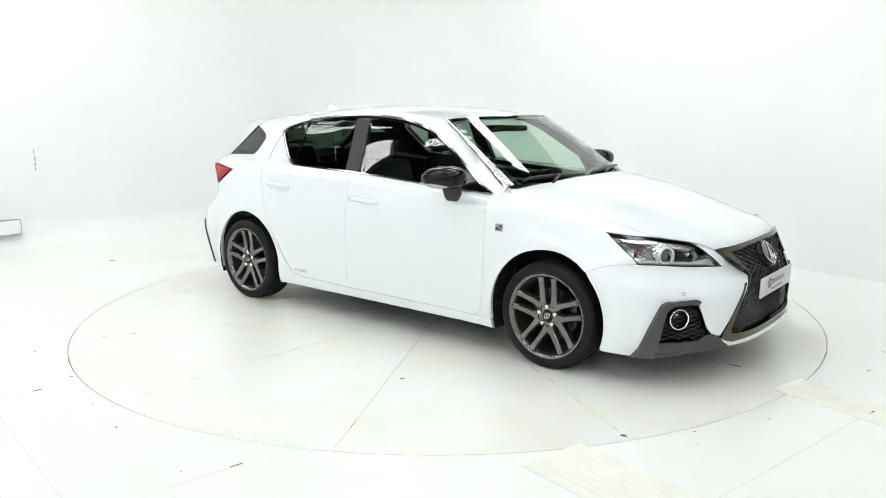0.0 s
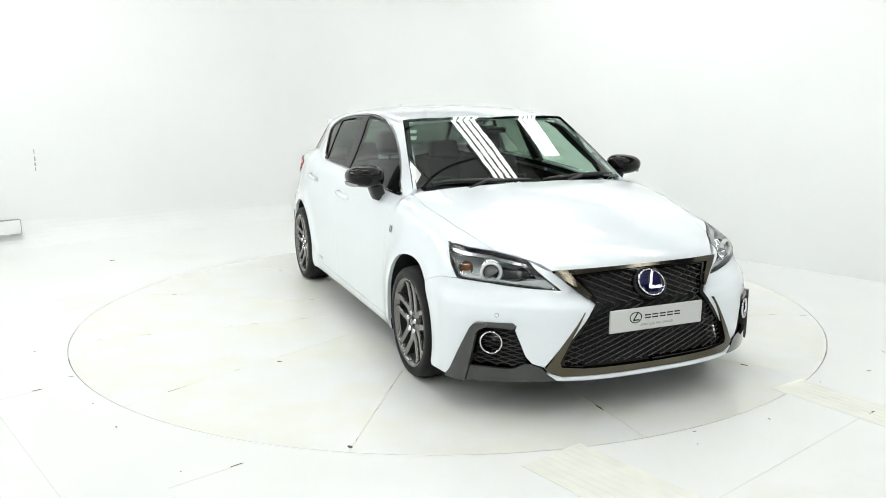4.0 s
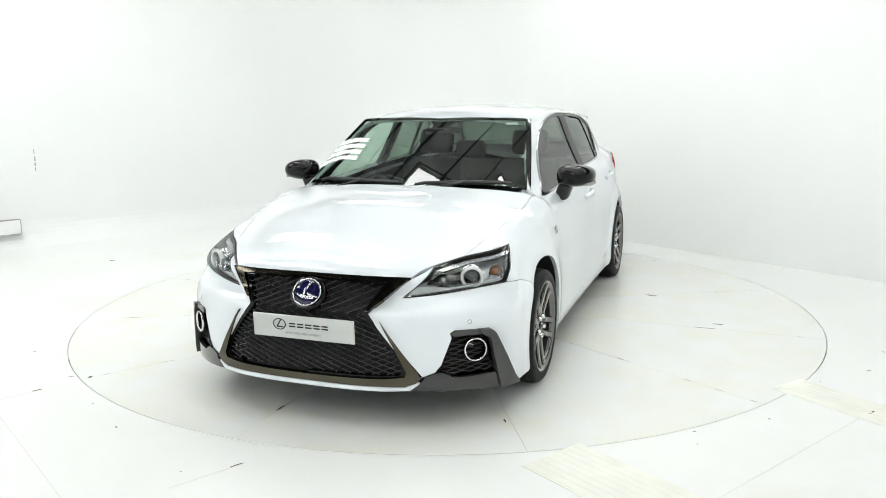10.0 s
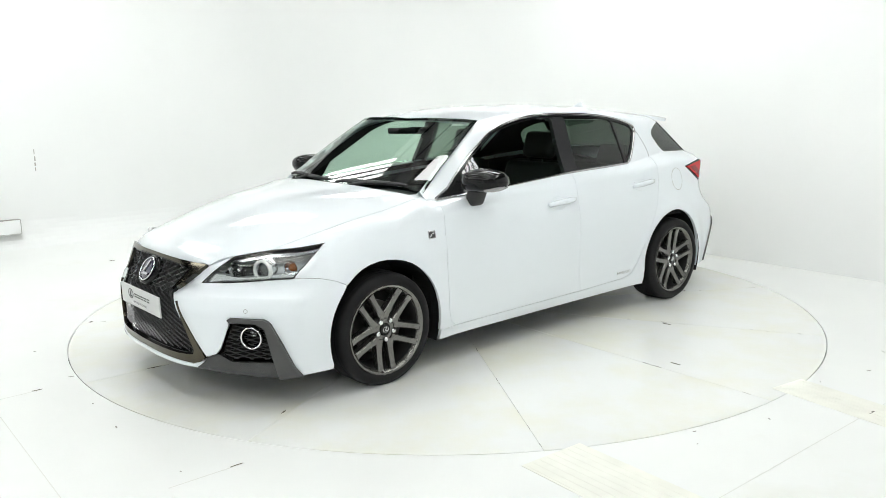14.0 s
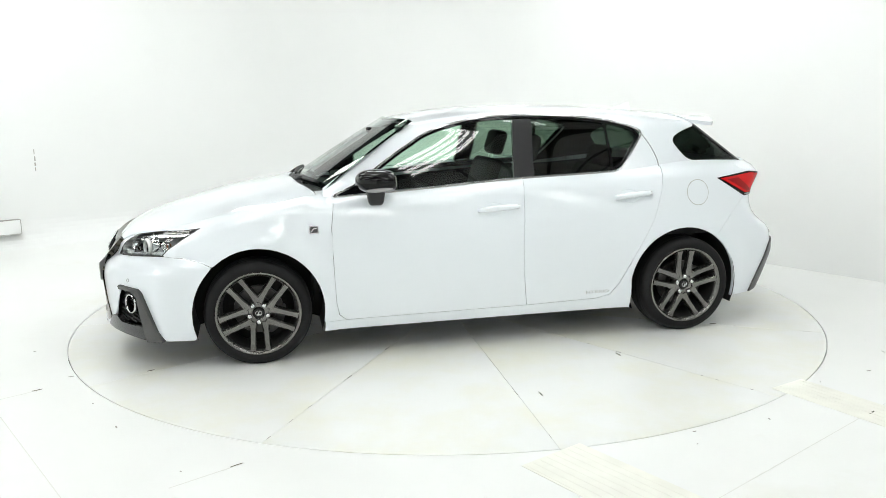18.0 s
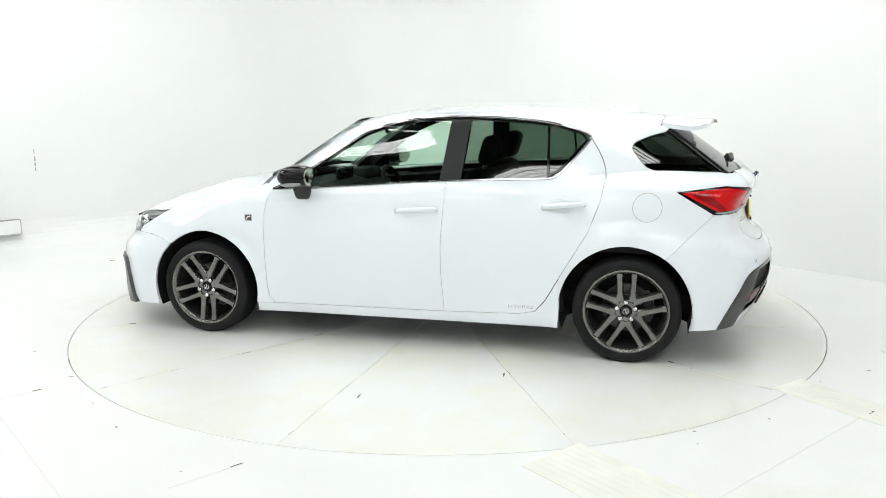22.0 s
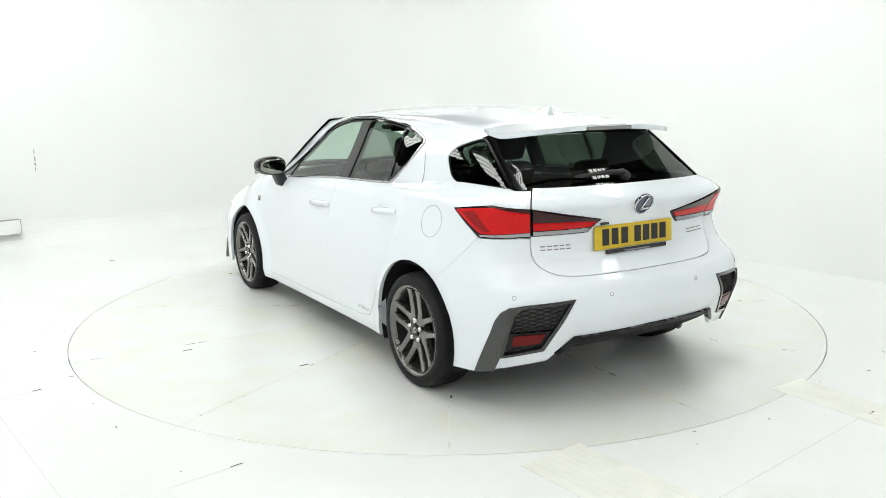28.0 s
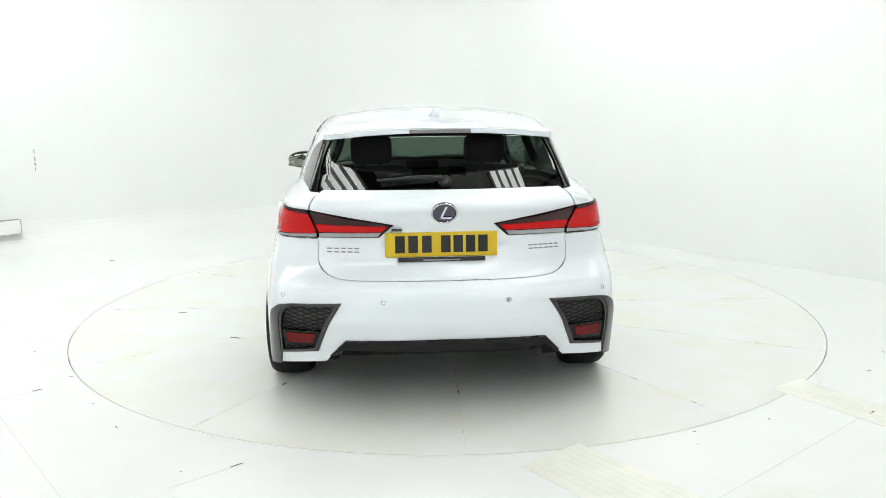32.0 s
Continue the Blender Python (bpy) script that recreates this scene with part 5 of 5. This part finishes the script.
def wheel(car):
    """Left front wheel about its own middle, face towards +y."""
    tyre = [(0.228, -0.098), (0.239, -0.106), (0.256, -0.110), (0.278, -0.106), (0.2905, -0.090), (0.295, -0.07), (0.2965, -0.03), (0.2965, 0.03), (0.295, 0.07), (0.2905, 0.090), (0.278, 0.105), (0.256, 0.109), (0.242, 0.105), (0.236, 0.100), (0.229, 0.096)]
    barrel = [(0.226, -0.098), (0.234, -0.10), (0.231, -0.085), (0.219, -0.06), (0.215, 0.04), (0.224, 0.085), (0.234, 0.0985), (0.2365, 0.104), (0.232, 0.107), (0.224, 0.101), (0.214, 0.088), (0.207, 0.06), (0.201, -0.06), (0.211, -0.085)]
    rim = part("wheel", lathe(barrel, 72, closed=True), GUN, car, "graphite twin-spoke alloy wheel", smooth=True)
    # black sleeve puts the shade inside the gunmetal barrel in as colour
    part("rim_sleeve", lathe([(0.2115, 0.080), (0.2055, 0.058), (0.1995, -0.06), (0.2, -0.075)], 56), DARK, rim, smooth=True)
    part("tyre", lathe(tyre, 72), RUBBER, rim, "black rubber tyre", smooth=True)
    # grooves round the tread show as proud ribs
    for y in (-0.045, 0.0, 0.045):
        part("tread_rib", lathe([(0.296, y - 0.015), (0.2976, y - 0.013), (0.2976, y + 0.013), (0.296, y + 0.015)], 72), RUBBER, rim)
    first = {}
    for k in range(5):
        a0 = radians(-90 + 72 * k)
        for s in (-1, 1):
            if s not in first:
                ah, ar = a0 + s * radians(33), a0 + s * radians(10.8)
                h = Vector((0.062 * math.cos(ah), 0, 0.062 * math.sin(ah)))
                e = Vector((0.217 * math.cos(ar), 0, 0.217 * math.sin(ar)))
                d = (e - h).normalized()
                side = Vector((0, 1, 0)).cross(d)
                bm = bmesh.new()
                rows = []
                for q, w, y0, y1 in ((0, 0.024, 0.030, 0.082), (0.30, 0.0165, 0.040, 0.080), (0.8, 0.0155, 0.052, 0.090), (1.0, 0.0190, 0.060, 0.0985)):
                    c = h + (e - h) * q
                    rows.append([bm.verts.new(c + side * w * f + Vector((0, y, 0))) for f, y in ((-1.25, y0), (-1, y1 - 0.006), (-0.72, y1), (0.72, y1), (1, y1 - 0.006), (1.25, y0))])
                for a, b in zip(rows, rows[1:]):
                    for j in range(5):
                        bm.faces.new((a[j], a[j + 1], b[j + 1], b[j]))
                bm.faces.new(rows[0])
                bm.faces.new(rows[-1][::-1])
                bmesh.ops.recalc_face_normals(bm, faces=bm.faces)
                first[s] = part("spoke", bm, GUN, rim)
            else:
                o = first[s].copy()
                scene.collection.objects.link(o)
                o.rotation_euler = (0, -radians(72 * k), 0)
    part("hub", lathe([(0.066, 0.02), (0.068, 0.066), (0.060, 0.079), (0.036, 0.083), (0.033, 0.078), (0.0005, 0.078)], 40), GUN, rim, smooth=True)
    part("hub_cap", lathe([(0.0315, 0.076), (0.030, 0.084), (0.024, 0.0865), (0.0005, 0.0875)], 32), BLACK, rim, "black hub cap with a bright mark", smooth=True)
    m = frame_at((0, 0.0875, 0), (0, 1, 0))
    part("cap_mark", ring_bm(m, 0.017, 0.0018, 0.8, n=24, high=0.001), CHROME, rim)
    part("cap_stroke", bar_bm(m, [(0.004, 0.010), (-0.006, -0.006), (0.009, -0.006)], 0.004, 0.001), CHROME, rim)
    nut = None
    for k in range(5):
        a = radians(-90 + 72 * k)
        if nut is None:
            nut = part("wheel_nut", lathe([(0.0145, 0.055), (0.0145, 0.084), (0.012, 0.093), (0.007, 0.096), (0.0005, 0.0965)], 12, Matrix.Translation((0.052 * math.cos(a), 0, 0.052 * math.sin(a)))), CHROME, rim, "chrome wheel nut", smooth=True)
        else:
            o = nut.copy()
            scene.collection.objects.link(o)
            o.rotation_euler = (0, -radians(72 * k), 0)
    part("brake_disc", lathe([(0.0005, 0.004), (0.075, 0.004), (0.078, -0.006), (0.135, -0.006), (0.137, -0.01), (0.137, -0.026), (0.06, -0.03)], 56), STEEL, rim, "steel brake disc")
    bm = bmesh.new()
    for a in np.linspace(-28, 28, 7):
        box(bm, (0.098, -0.045, -0.020), (0.150, 0.018, 0.020), bevel=0.005, m=pose(0, 0, 0, 0, a + 150, 0))
    part("brake_caliper", bm, GUNGREY, rim, "grey brake caliper")
    part("wheel_back", lathe([(0.205, -0.075), (0.06, -0.08), (0.0005, -0.08)], 40), DARK, rim)
    return rim


def soft_box(bm, lo, hi, r, m=None):
    vs = box(bm, lo, hi, m=None)
    es = list({e for v in vs for e in v.link_edges})
    q = bmesh.ops.bevel(bm, geom=es, offset=r, segments=3, affect="EDGES", profile=0.5)
    vs = list({v for f in q["faces"] for v in f.verts})
    if m is not None:
        bmesh.ops.transform(bm, matrix=m, verts=vs)


def interior(car):
    def seat(y, x, name, back_h, w):
        bm = bmesh.new()
        soft_box(bm, (x - 0.02, y - w / 2, 0.40), (x + 0.50, y + w / 2, 0.56), 0.05)
        cushion = part(name, bm, LEATHER, car, "dark leather car seat", smooth=True)
        bm = bmesh.new()
        tilt = pose(x, y, 0.50, 0, -17, 0)
        soft_box(bm, (-0.12, -w / 2, 0.0), (0.02, w / 2, back_h), 0.05, tilt)
        part("backrest", bm, LEATHER, cushion, smooth=True)
        bm = bmesh.new()
        soft_box(bm, (-0.10, -0.13, back_h + 0.03), (-0.005, 0.13, back_h + 0.21), 0.04, tilt)
        part("headrest", bm, LEATHER, cushion, smooth=True)
        for d in (-0.05, 0.05):
            q = tilt @ Vector((-0.05, d, back_h - 0.02))
            part("headrest_post", tube([q, tilt @ Vector((-0.05, d, back_h + 0.06))], 0.006, 8), CHROME, cushion)
    for y in (0.36, -0.36):
        seat(y, -0.18, "front_seat", 0.56, 0.48)
    bm = bmesh.new()
    soft_box(bm, (-0.98, -0.62, 0.42), (-0.45, 0.62, 0.56), 0.05)
    bench = part("rear_bench", bm, LEATHER, car, "dark leather rear bench", smooth=True)
    bm = bmesh.new()
    soft_box(bm, (-0.12, -0.60, 0.0), (0.03, 0.60, 0.50), 0.05, pose(-0.98, 0, 0.50, 0, -22, 0))
    part("backrest", bm, LEATHER, bench, smooth=True)
    for y in (0.36, -0.36):
        bm = bmesh.new()
        soft_box(bm, (-0.10, y - 0.13, 0.50), (0.0, y + 0.13, 0.66), 0.04, pose(-0.98, 0, 0.50, 0, -22, 0))
        part("headrest", bm, LEATHER, bench, smooth=True)
    # dashboard
    prof = [(0.99, 0.80), (0.96, 0.905), (0.86, 0.918), (0.70, 0.912), (0.60, 0.885), (0.55, 0.83), (0.56, 0.70), (0.62, 0.42), (0.95, 0.40)]
    V = [(x, y, z - 0.04 * (abs(y) / 0.68) ** 3) for y in np.linspace(-0.68, 0.68, 9) for x, z in prof]
    k = len(prof)
    F = [(i * k + j, i * k + (j + 1) % k, (i + 1) * k + (j + 1) % k, (i + 1) * k + j) for i in range(8) for j in range(k)] + [tuple(range(k)), tuple(range(9 * k - 1, 8 * k - 1, -1))]
    dash = raw("dashboard", V, F, CABIN, car, "dark grey moulded dashboard")
    bm = bmesh.new()
    soft_box(bm, (0.68, -0.13, 0.90), (0.71, 0.13, 0.985), 0.01)
    part("display", bm, BLACK, dash, "black centre display")
    bm = bmesh.new()
    soft_box(bm, (0.60, -0.52, 0.86), (0.78, -0.20, 0.955), 0.04)
    part("cluster_hood", bm, CABIN, dash, smooth=True)
    m = frame_at((0.44, -0.36, 0.80), (-0.9, 0, 0.42))
    sw = part("steering_wheel", ring_bm(m, 0.178, 0.015, n=40), LEATHER, car, "dark leather steering wheel", smooth=True)
    part("wheel_boss", disc_bm(m @ pose(0, 0, -0.03), 0.075, 0.04, dome=0.02), CABIN, sw, smooth=True)
    for a in (0, 180, 270):
        q0, q1 = (m @ Vector((r * math.cos(radians(a)), r * math.sin(radians(a)), -0.01)) for r in (0.06, 0.175))
        part("wheel_spoke", tube([q0, q1], 0.014, 8), CABIN, sw, smooth=True)
    # mirror, camera pod, visor band
    bm = bmesh.new()
    soft_box(bm, (0.33, -0.10, 1.225), (0.355, 0.10, 1.272), 0.010)
    part("inside_mirror", bm, BLACK, car, "black inside mirror")
    bm = bmesh.new()
    soft_box(bm, (0.42, -0.06, 1.262), (0.56, 0.06, 1.298), 0.012, pose(0, 0, -0.028))
    part("camera_pod", bm, CABIN, car, "black pod behind the windscreen")
    half = [(-1.42, 0.0), (-1.40, 0.52), (-0.5, 0.58), (0.28, 0.50), (0.34, 0.0)]
    panel("headlining", cabin, "top", half + [(x, -y) for x, y in half[::-1] if y > 0], LINING, car, step=0.15, lift=-0.035, depth=0.0, label="grey cloth headlining")
    bm = bmesh.new()
    box(bm, (-1.88, -0.60, 0.86), (-1.15, 0.60, 0.88))
    part("parcel_shelf", bm, CABIN, car, "dark parcel shelf")
    bm = bmesh.new()
    box(bm, (-1.80, -0.66, 0.30), (0.98, 0.66, 0.34))
    part("cabin_floor", bm, CABIN, car)
    bm = bmesh.new()
    box(bm, (0.96, -0.70, 0.30), (0.99, 0.70, 0.88))
    part("bulkhead", bm, DARK, car)
    bm = bmesh.new()
    box(bm, (-1.80, -0.55, 0.34), (-1.78, 0.55, 0.90))
    part("gate_lining", bm, CABIN, car)
    # label in the top corner of the screen
    m = frame_on(cabin, "top", (0.425, 0.46), -0.007)
    part("screen_label", plate_bm(m, 0.075, 0.035, 0.001), PLATE, car, "small pale label inside the windscreen")
    for x, y in ((0.490, -0.545), (0.545, -0.566)):
        part("screen_label", plate_bm(frame_on(cabin, "top", (x, y), -0.007), 0.040, 0.034, 0.001), PLATE, car, "small pale label inside the windscreen")


def screen_bits(car):
    half = [(1.078, 0.0), (1.04, 0.40), (0.985, 0.61), (0.965, 0.655), (0.90, 0.655), (0.915, 0.61), (0.99, 0.40), (1.03, 0.0)]
    panel("cowl", lower, "top", half + [(x, -y) for x, y in half[::-1] if y > 0], TRIM, car, step=0.04, lift=-0.012, depth=0.0, label="black cowl below the windscreen")
    both(panel("fender_cap", lower, "top", [(0.962, 0.658), (0.955, 0.738), (0.86, 0.745), (0.87, 0.658)], PAINT, car, step=0.03, lift=-0.002, depth=0.02))
    half = [(0.432, 0.0), (0.405, 0.35), (0.366, 0.568), (0.64, 0.641), (0.908, 0.708), (1.01, 0.40), (1.05, 0.0)]
    inner = [(0.455, 0.0), (0.432, 0.35), (0.40, 0.540), (0.65, 0.612), (0.895, 0.670), (0.97, 0.40), (1.00, 0.0)]
    sym = lambda h: h + [(x, -y) for x, y in h[::-1] if y > 0]
    panel("screen_border", screen_only, "top", sym(half), BLACK, car, holes=[sym(inner)], step=0.04, lift=-0.007, depth=0.0, label="black screen border")
    for ys, x0 in (((-0.58, -0.30, -0.02), 0.0), ((0.06, 0.32, 0.60), 0.0)):
        pts = [(1.035 - 0.26 * y * y - (0.012 if i else 0.0), y) for i, y in enumerate(np.linspace(ys[0], ys[2], 12))]
        p, n = line_on(cabin, "top", pts, step=0.3, lift=0.012)
        w = part("wiper", tube(p, lambda s: 0.008 + 0.006 * math.sin(math.pi * s), 8), TRIM, car, "black windscreen wiper", smooth=True)
        q, n = line_on(cabin, "top", [(1.045, ys[0] + 0.16), (1.025 - 0.26 * ys[1] ** 2, ys[1] + 0.02)], step=0.3, lift=0.018)
        part("wiper_arm", tube(q, 0.010, 8), TRIM, w, smooth=True)


def adopt(car, kind, owners):
    """Hang small parts under the panel that carries them."""
    middle_of = lambda o: np.mean([v.co[:] for v in o.data.vertices], axis=0)
    kids = [o for o in car.children if o.type == "MESH"]
    homes = [(o, middle_of(o)) for o in kids if o.name.split(".")[0] in owners]
    for o in kids:
        if o.name.split(".")[0] == kind:
            c = middle_of(o)
            o.parent = min(homes, key=lambda h: np.linalg.norm(h[1] - c))[0]


def build_car():
    car = new("car")
    tagged(car, "white five-door hatchback with black mirrors and graphite alloys", "car")
    flank(car)
    middle(car)
    nose(car)
    stern(car)
    headlamp(car)
    fog_corner(car)
    grille(car)
    tail_lamps(car)
    rear_details(car)
    side_details(car)
    door_mirror(car)
    interior(car)
    screen_bits(car)
    doors = ("front_door", "rear_door")
    for kind, owners in (("door_handle", doors), ("handle_dish", doors), ("front_window", doors[:1]), ("rear_window", doors[1:]), ("vent_window", doors[1:]), ("window_divider", doors[1:]), ("hybrid_words", doors[1:]), ("letter_bar", ("tailgate",)), ("gate_release", ("tailgate",)), ("sensor", ("front_bumper", "rear_bumper")), ("fuel_flap_gap", ("rear_quarter",)), ("high_brake_lamp", ("spoiler",)), ("screen_label", ("windscreen",))):
        adopt(car, kind, owners)
    w = wheel(car)
    w.location = (1.307, 0.784, 0.291)
    bm = bmesh.new()
    box(bm, (-1.72, -0.5, 0.20), (2.0, 0.5, 0.31))
    box(bm, (-0.9, -0.8, 0.20), (0.9, 0.8, 0.27))
    part("underbody", bm, DARK, car)
    part("exhaust", tube([(-1.6, -0.45, 0.24), (-1.80, -0.45, 0.250), (-1.86, -0.45, 0.240)], 0.024, 14), TRIM, car, "dull dark exhaust tip", smooth=True)
    for x, y, a in ((-1.297, 0.784, 0), (1.307, -0.784, 180), (-1.297, -0.784, 180)):
        copy_thing(w, pose(x, y, 0.291, 0, 36, a))
    return car


# ---------------------------------------------------------------- marks on floor and wall
def marks():
    for x0, y0, x1, y1, w in ((-2.11, -2.02, -1.45, -2.81, 0.004), (0.99, -2.86, 2.09, -1.96, 0.003), (-1.07, -2.74, -0.83, -2.53, 0.005), (-2.3, -1.86, -2.09, -1.66, 0.004)):
        l, a = math.hypot(x1 - x0, y1 - y0), math.degrees(math.atan2(y1 - y0, x1 - x0))
        bm = bmesh.new()
        box(bm, (0, -w / 2, -0.002), (l, w / 2, 0.001), m=pose(x0, y0, 0, 0, 0, a))
        tagged(part("floor_seam", bm, SEAM_FILL), "faint seam between floor sheets", "seam", kind="structure")
    for x, y, l, w, a in ((1.97, -2.07, 0.08, 0.012, 45), (-0.86, -2.55, 0.06, 0.006, 40), (-2.11, -1.67, 0.05, 0.008, 40), (2.25, -1.5, 0.03, 0.008, 10), (-3.1, 1.7, 0.10, 0.01, -30), (1.06, -2.39, 0.011, 0.005, 0), (1.09, -2.26, 0.022, 0.007, 25), (1.92, -1.66, 0.011, 0.007, 75), (1.47, -2.13, 0.022, 0.005, 100), (-1.51, -2.15, 0.033, 0.007, 125), (-1.07, -2.60, 0.011, 0.005, 150), (-2.45, -1.02, 0.022, 0.007, 175), (-2.03, -1.47, 0.033, 0.005, 200), (-1.74, -1.86, 0.011, 0.007, 225), (2.50, -1.18, 0.033, 0.007, 275), (2.51, -0.96, 0.011, 0.005, 300)):
        bm = bmesh.new()
        bmesh.ops.create_circle(bm, cap_ends=True, radius=1, segments=10)
        for q in bm.verts:
            q.co *= random.uniform(0.5, 1.1)
        bmesh.ops.transform(bm, matrix=pose(x, y, 0.002, 0, 0, a) @ Matrix.Diagonal((l / 2, w / 2, 1, 1)), verts=bm.verts)
        r = bmesh.ops.extrude_face_region(bm, geom=bm.faces[:])
        bmesh.ops.translate(bm, verts=[e for e in r["geom"] if isinstance(e, bmesh.types.BMVert)], vec=(0, 0, -0.003))
        tagged(part("floor_chip", bm, GRIME if l > 0.04 else SEAM), "dark chip in the floor paint", "chip", kind="structure")
    # ribbed, yellowed floor hatches by the table's rim
    for x, y, l, w, a in ((0.62, -2.72, 0.62, 0.34, -52), (1.95, -2.02, 0.80, 0.24, -58)):
        m = pose(x, y, 0, 0, 0, a)
        hatch = new("floor_hatch")
        tagged(hatch, "yellowed ribbed hatch in the white floor", "floor hatch", kind="structure")
        bm = bmesh.new()
        box(bm, (-l / 2, -w / 2, -0.002), (l / 2, w / 2, 0.002), m=m)
        part("hatch_sheet", bm, YELLOWED, hatch)
        for k in range(int(w / 0.04)):
            v = -w / 2 + 0.02 + 0.04 * k
            bm = bmesh.new()
            box(bm, (-l / 2 + 0.01, v - 0.006, 0.0), (l / 2 - 0.01, v + 0.006, 0.0028), m=m)
            part("hatch_rib", bm, YELLOWED, hatch)
    # wall hatch and crack
    a = math.degrees(math.atan2(ALONG_LEFT.y, ALONG_LEFT.x))
    def on_wall(s, off):
        q = CORNER + ALONG_LEFT * s + ALONG_RIGHT * off
        return pose(q.x, q.y, 0, 0, 0, a)
    box_ = new("wall_hatch")
    tagged(box_, "small white service hatch at the foot of the wall", "hatch", kind="structure")
    bm = bmesh.new()
    box(bm, (4.70 - 4.70, -0.02, 0.145), (0.30, 0.06, 0.285), bevel=0.004, m=on_wall(4.72, 0.06))
    part("hatch_cover", bm, WALL_PAINT, box_)
    for lo, hi in (((-0.005, -0.02, 0.145), (0.0, 0.062, 0.288)), ((0.0, -0.02, 0.142), (0.30, 0.061, 0.145)), ((-0.005, -0.02, 0.285), (0.30, 0.0605, 0.287))):
        bm = bmesh.new()
        box(bm, lo, hi, m=on_wall(4.72, 0.06))
        part("hatch_gap", bm, SEAM, box_)
    bm = bmesh.new()
    pts = [(0.0, 0.76), (0.006, 0.81), (-0.004, 0.86), (0.003, 0.93), (0.0, 1.0)]
    for (s0, z0), (s1, z1) in zip(pts, pts[1:]):
        box(bm, (min(s0, s1) - 0.002, -0.004, z0), (max(s0, s1) + 0.002, 0.0015, z0 + (z1 - z0) * 0.7), m=on_wall(4.50, 0.0))
    tagged(part("wall_crack", bm, SEAM), "thin crack in the wall paint", "crack", kind="structure")


studio()
marks()
banks()
soft_panel()
TABLE = turntable()
CAR = build_car()


def motions():
    rows, seats = [], []
    for k in range(65):
        t = k * 0.5
        turn = pose(0, 0, 0, 0, 0, HEADING + RATE * t)
        rows.append((t, turn))
        seats.append((t, turn @ Matrix.Translation(CAR_AT)))
    walk(TABLE, rows)
    walk(CAR, seats)


motions()
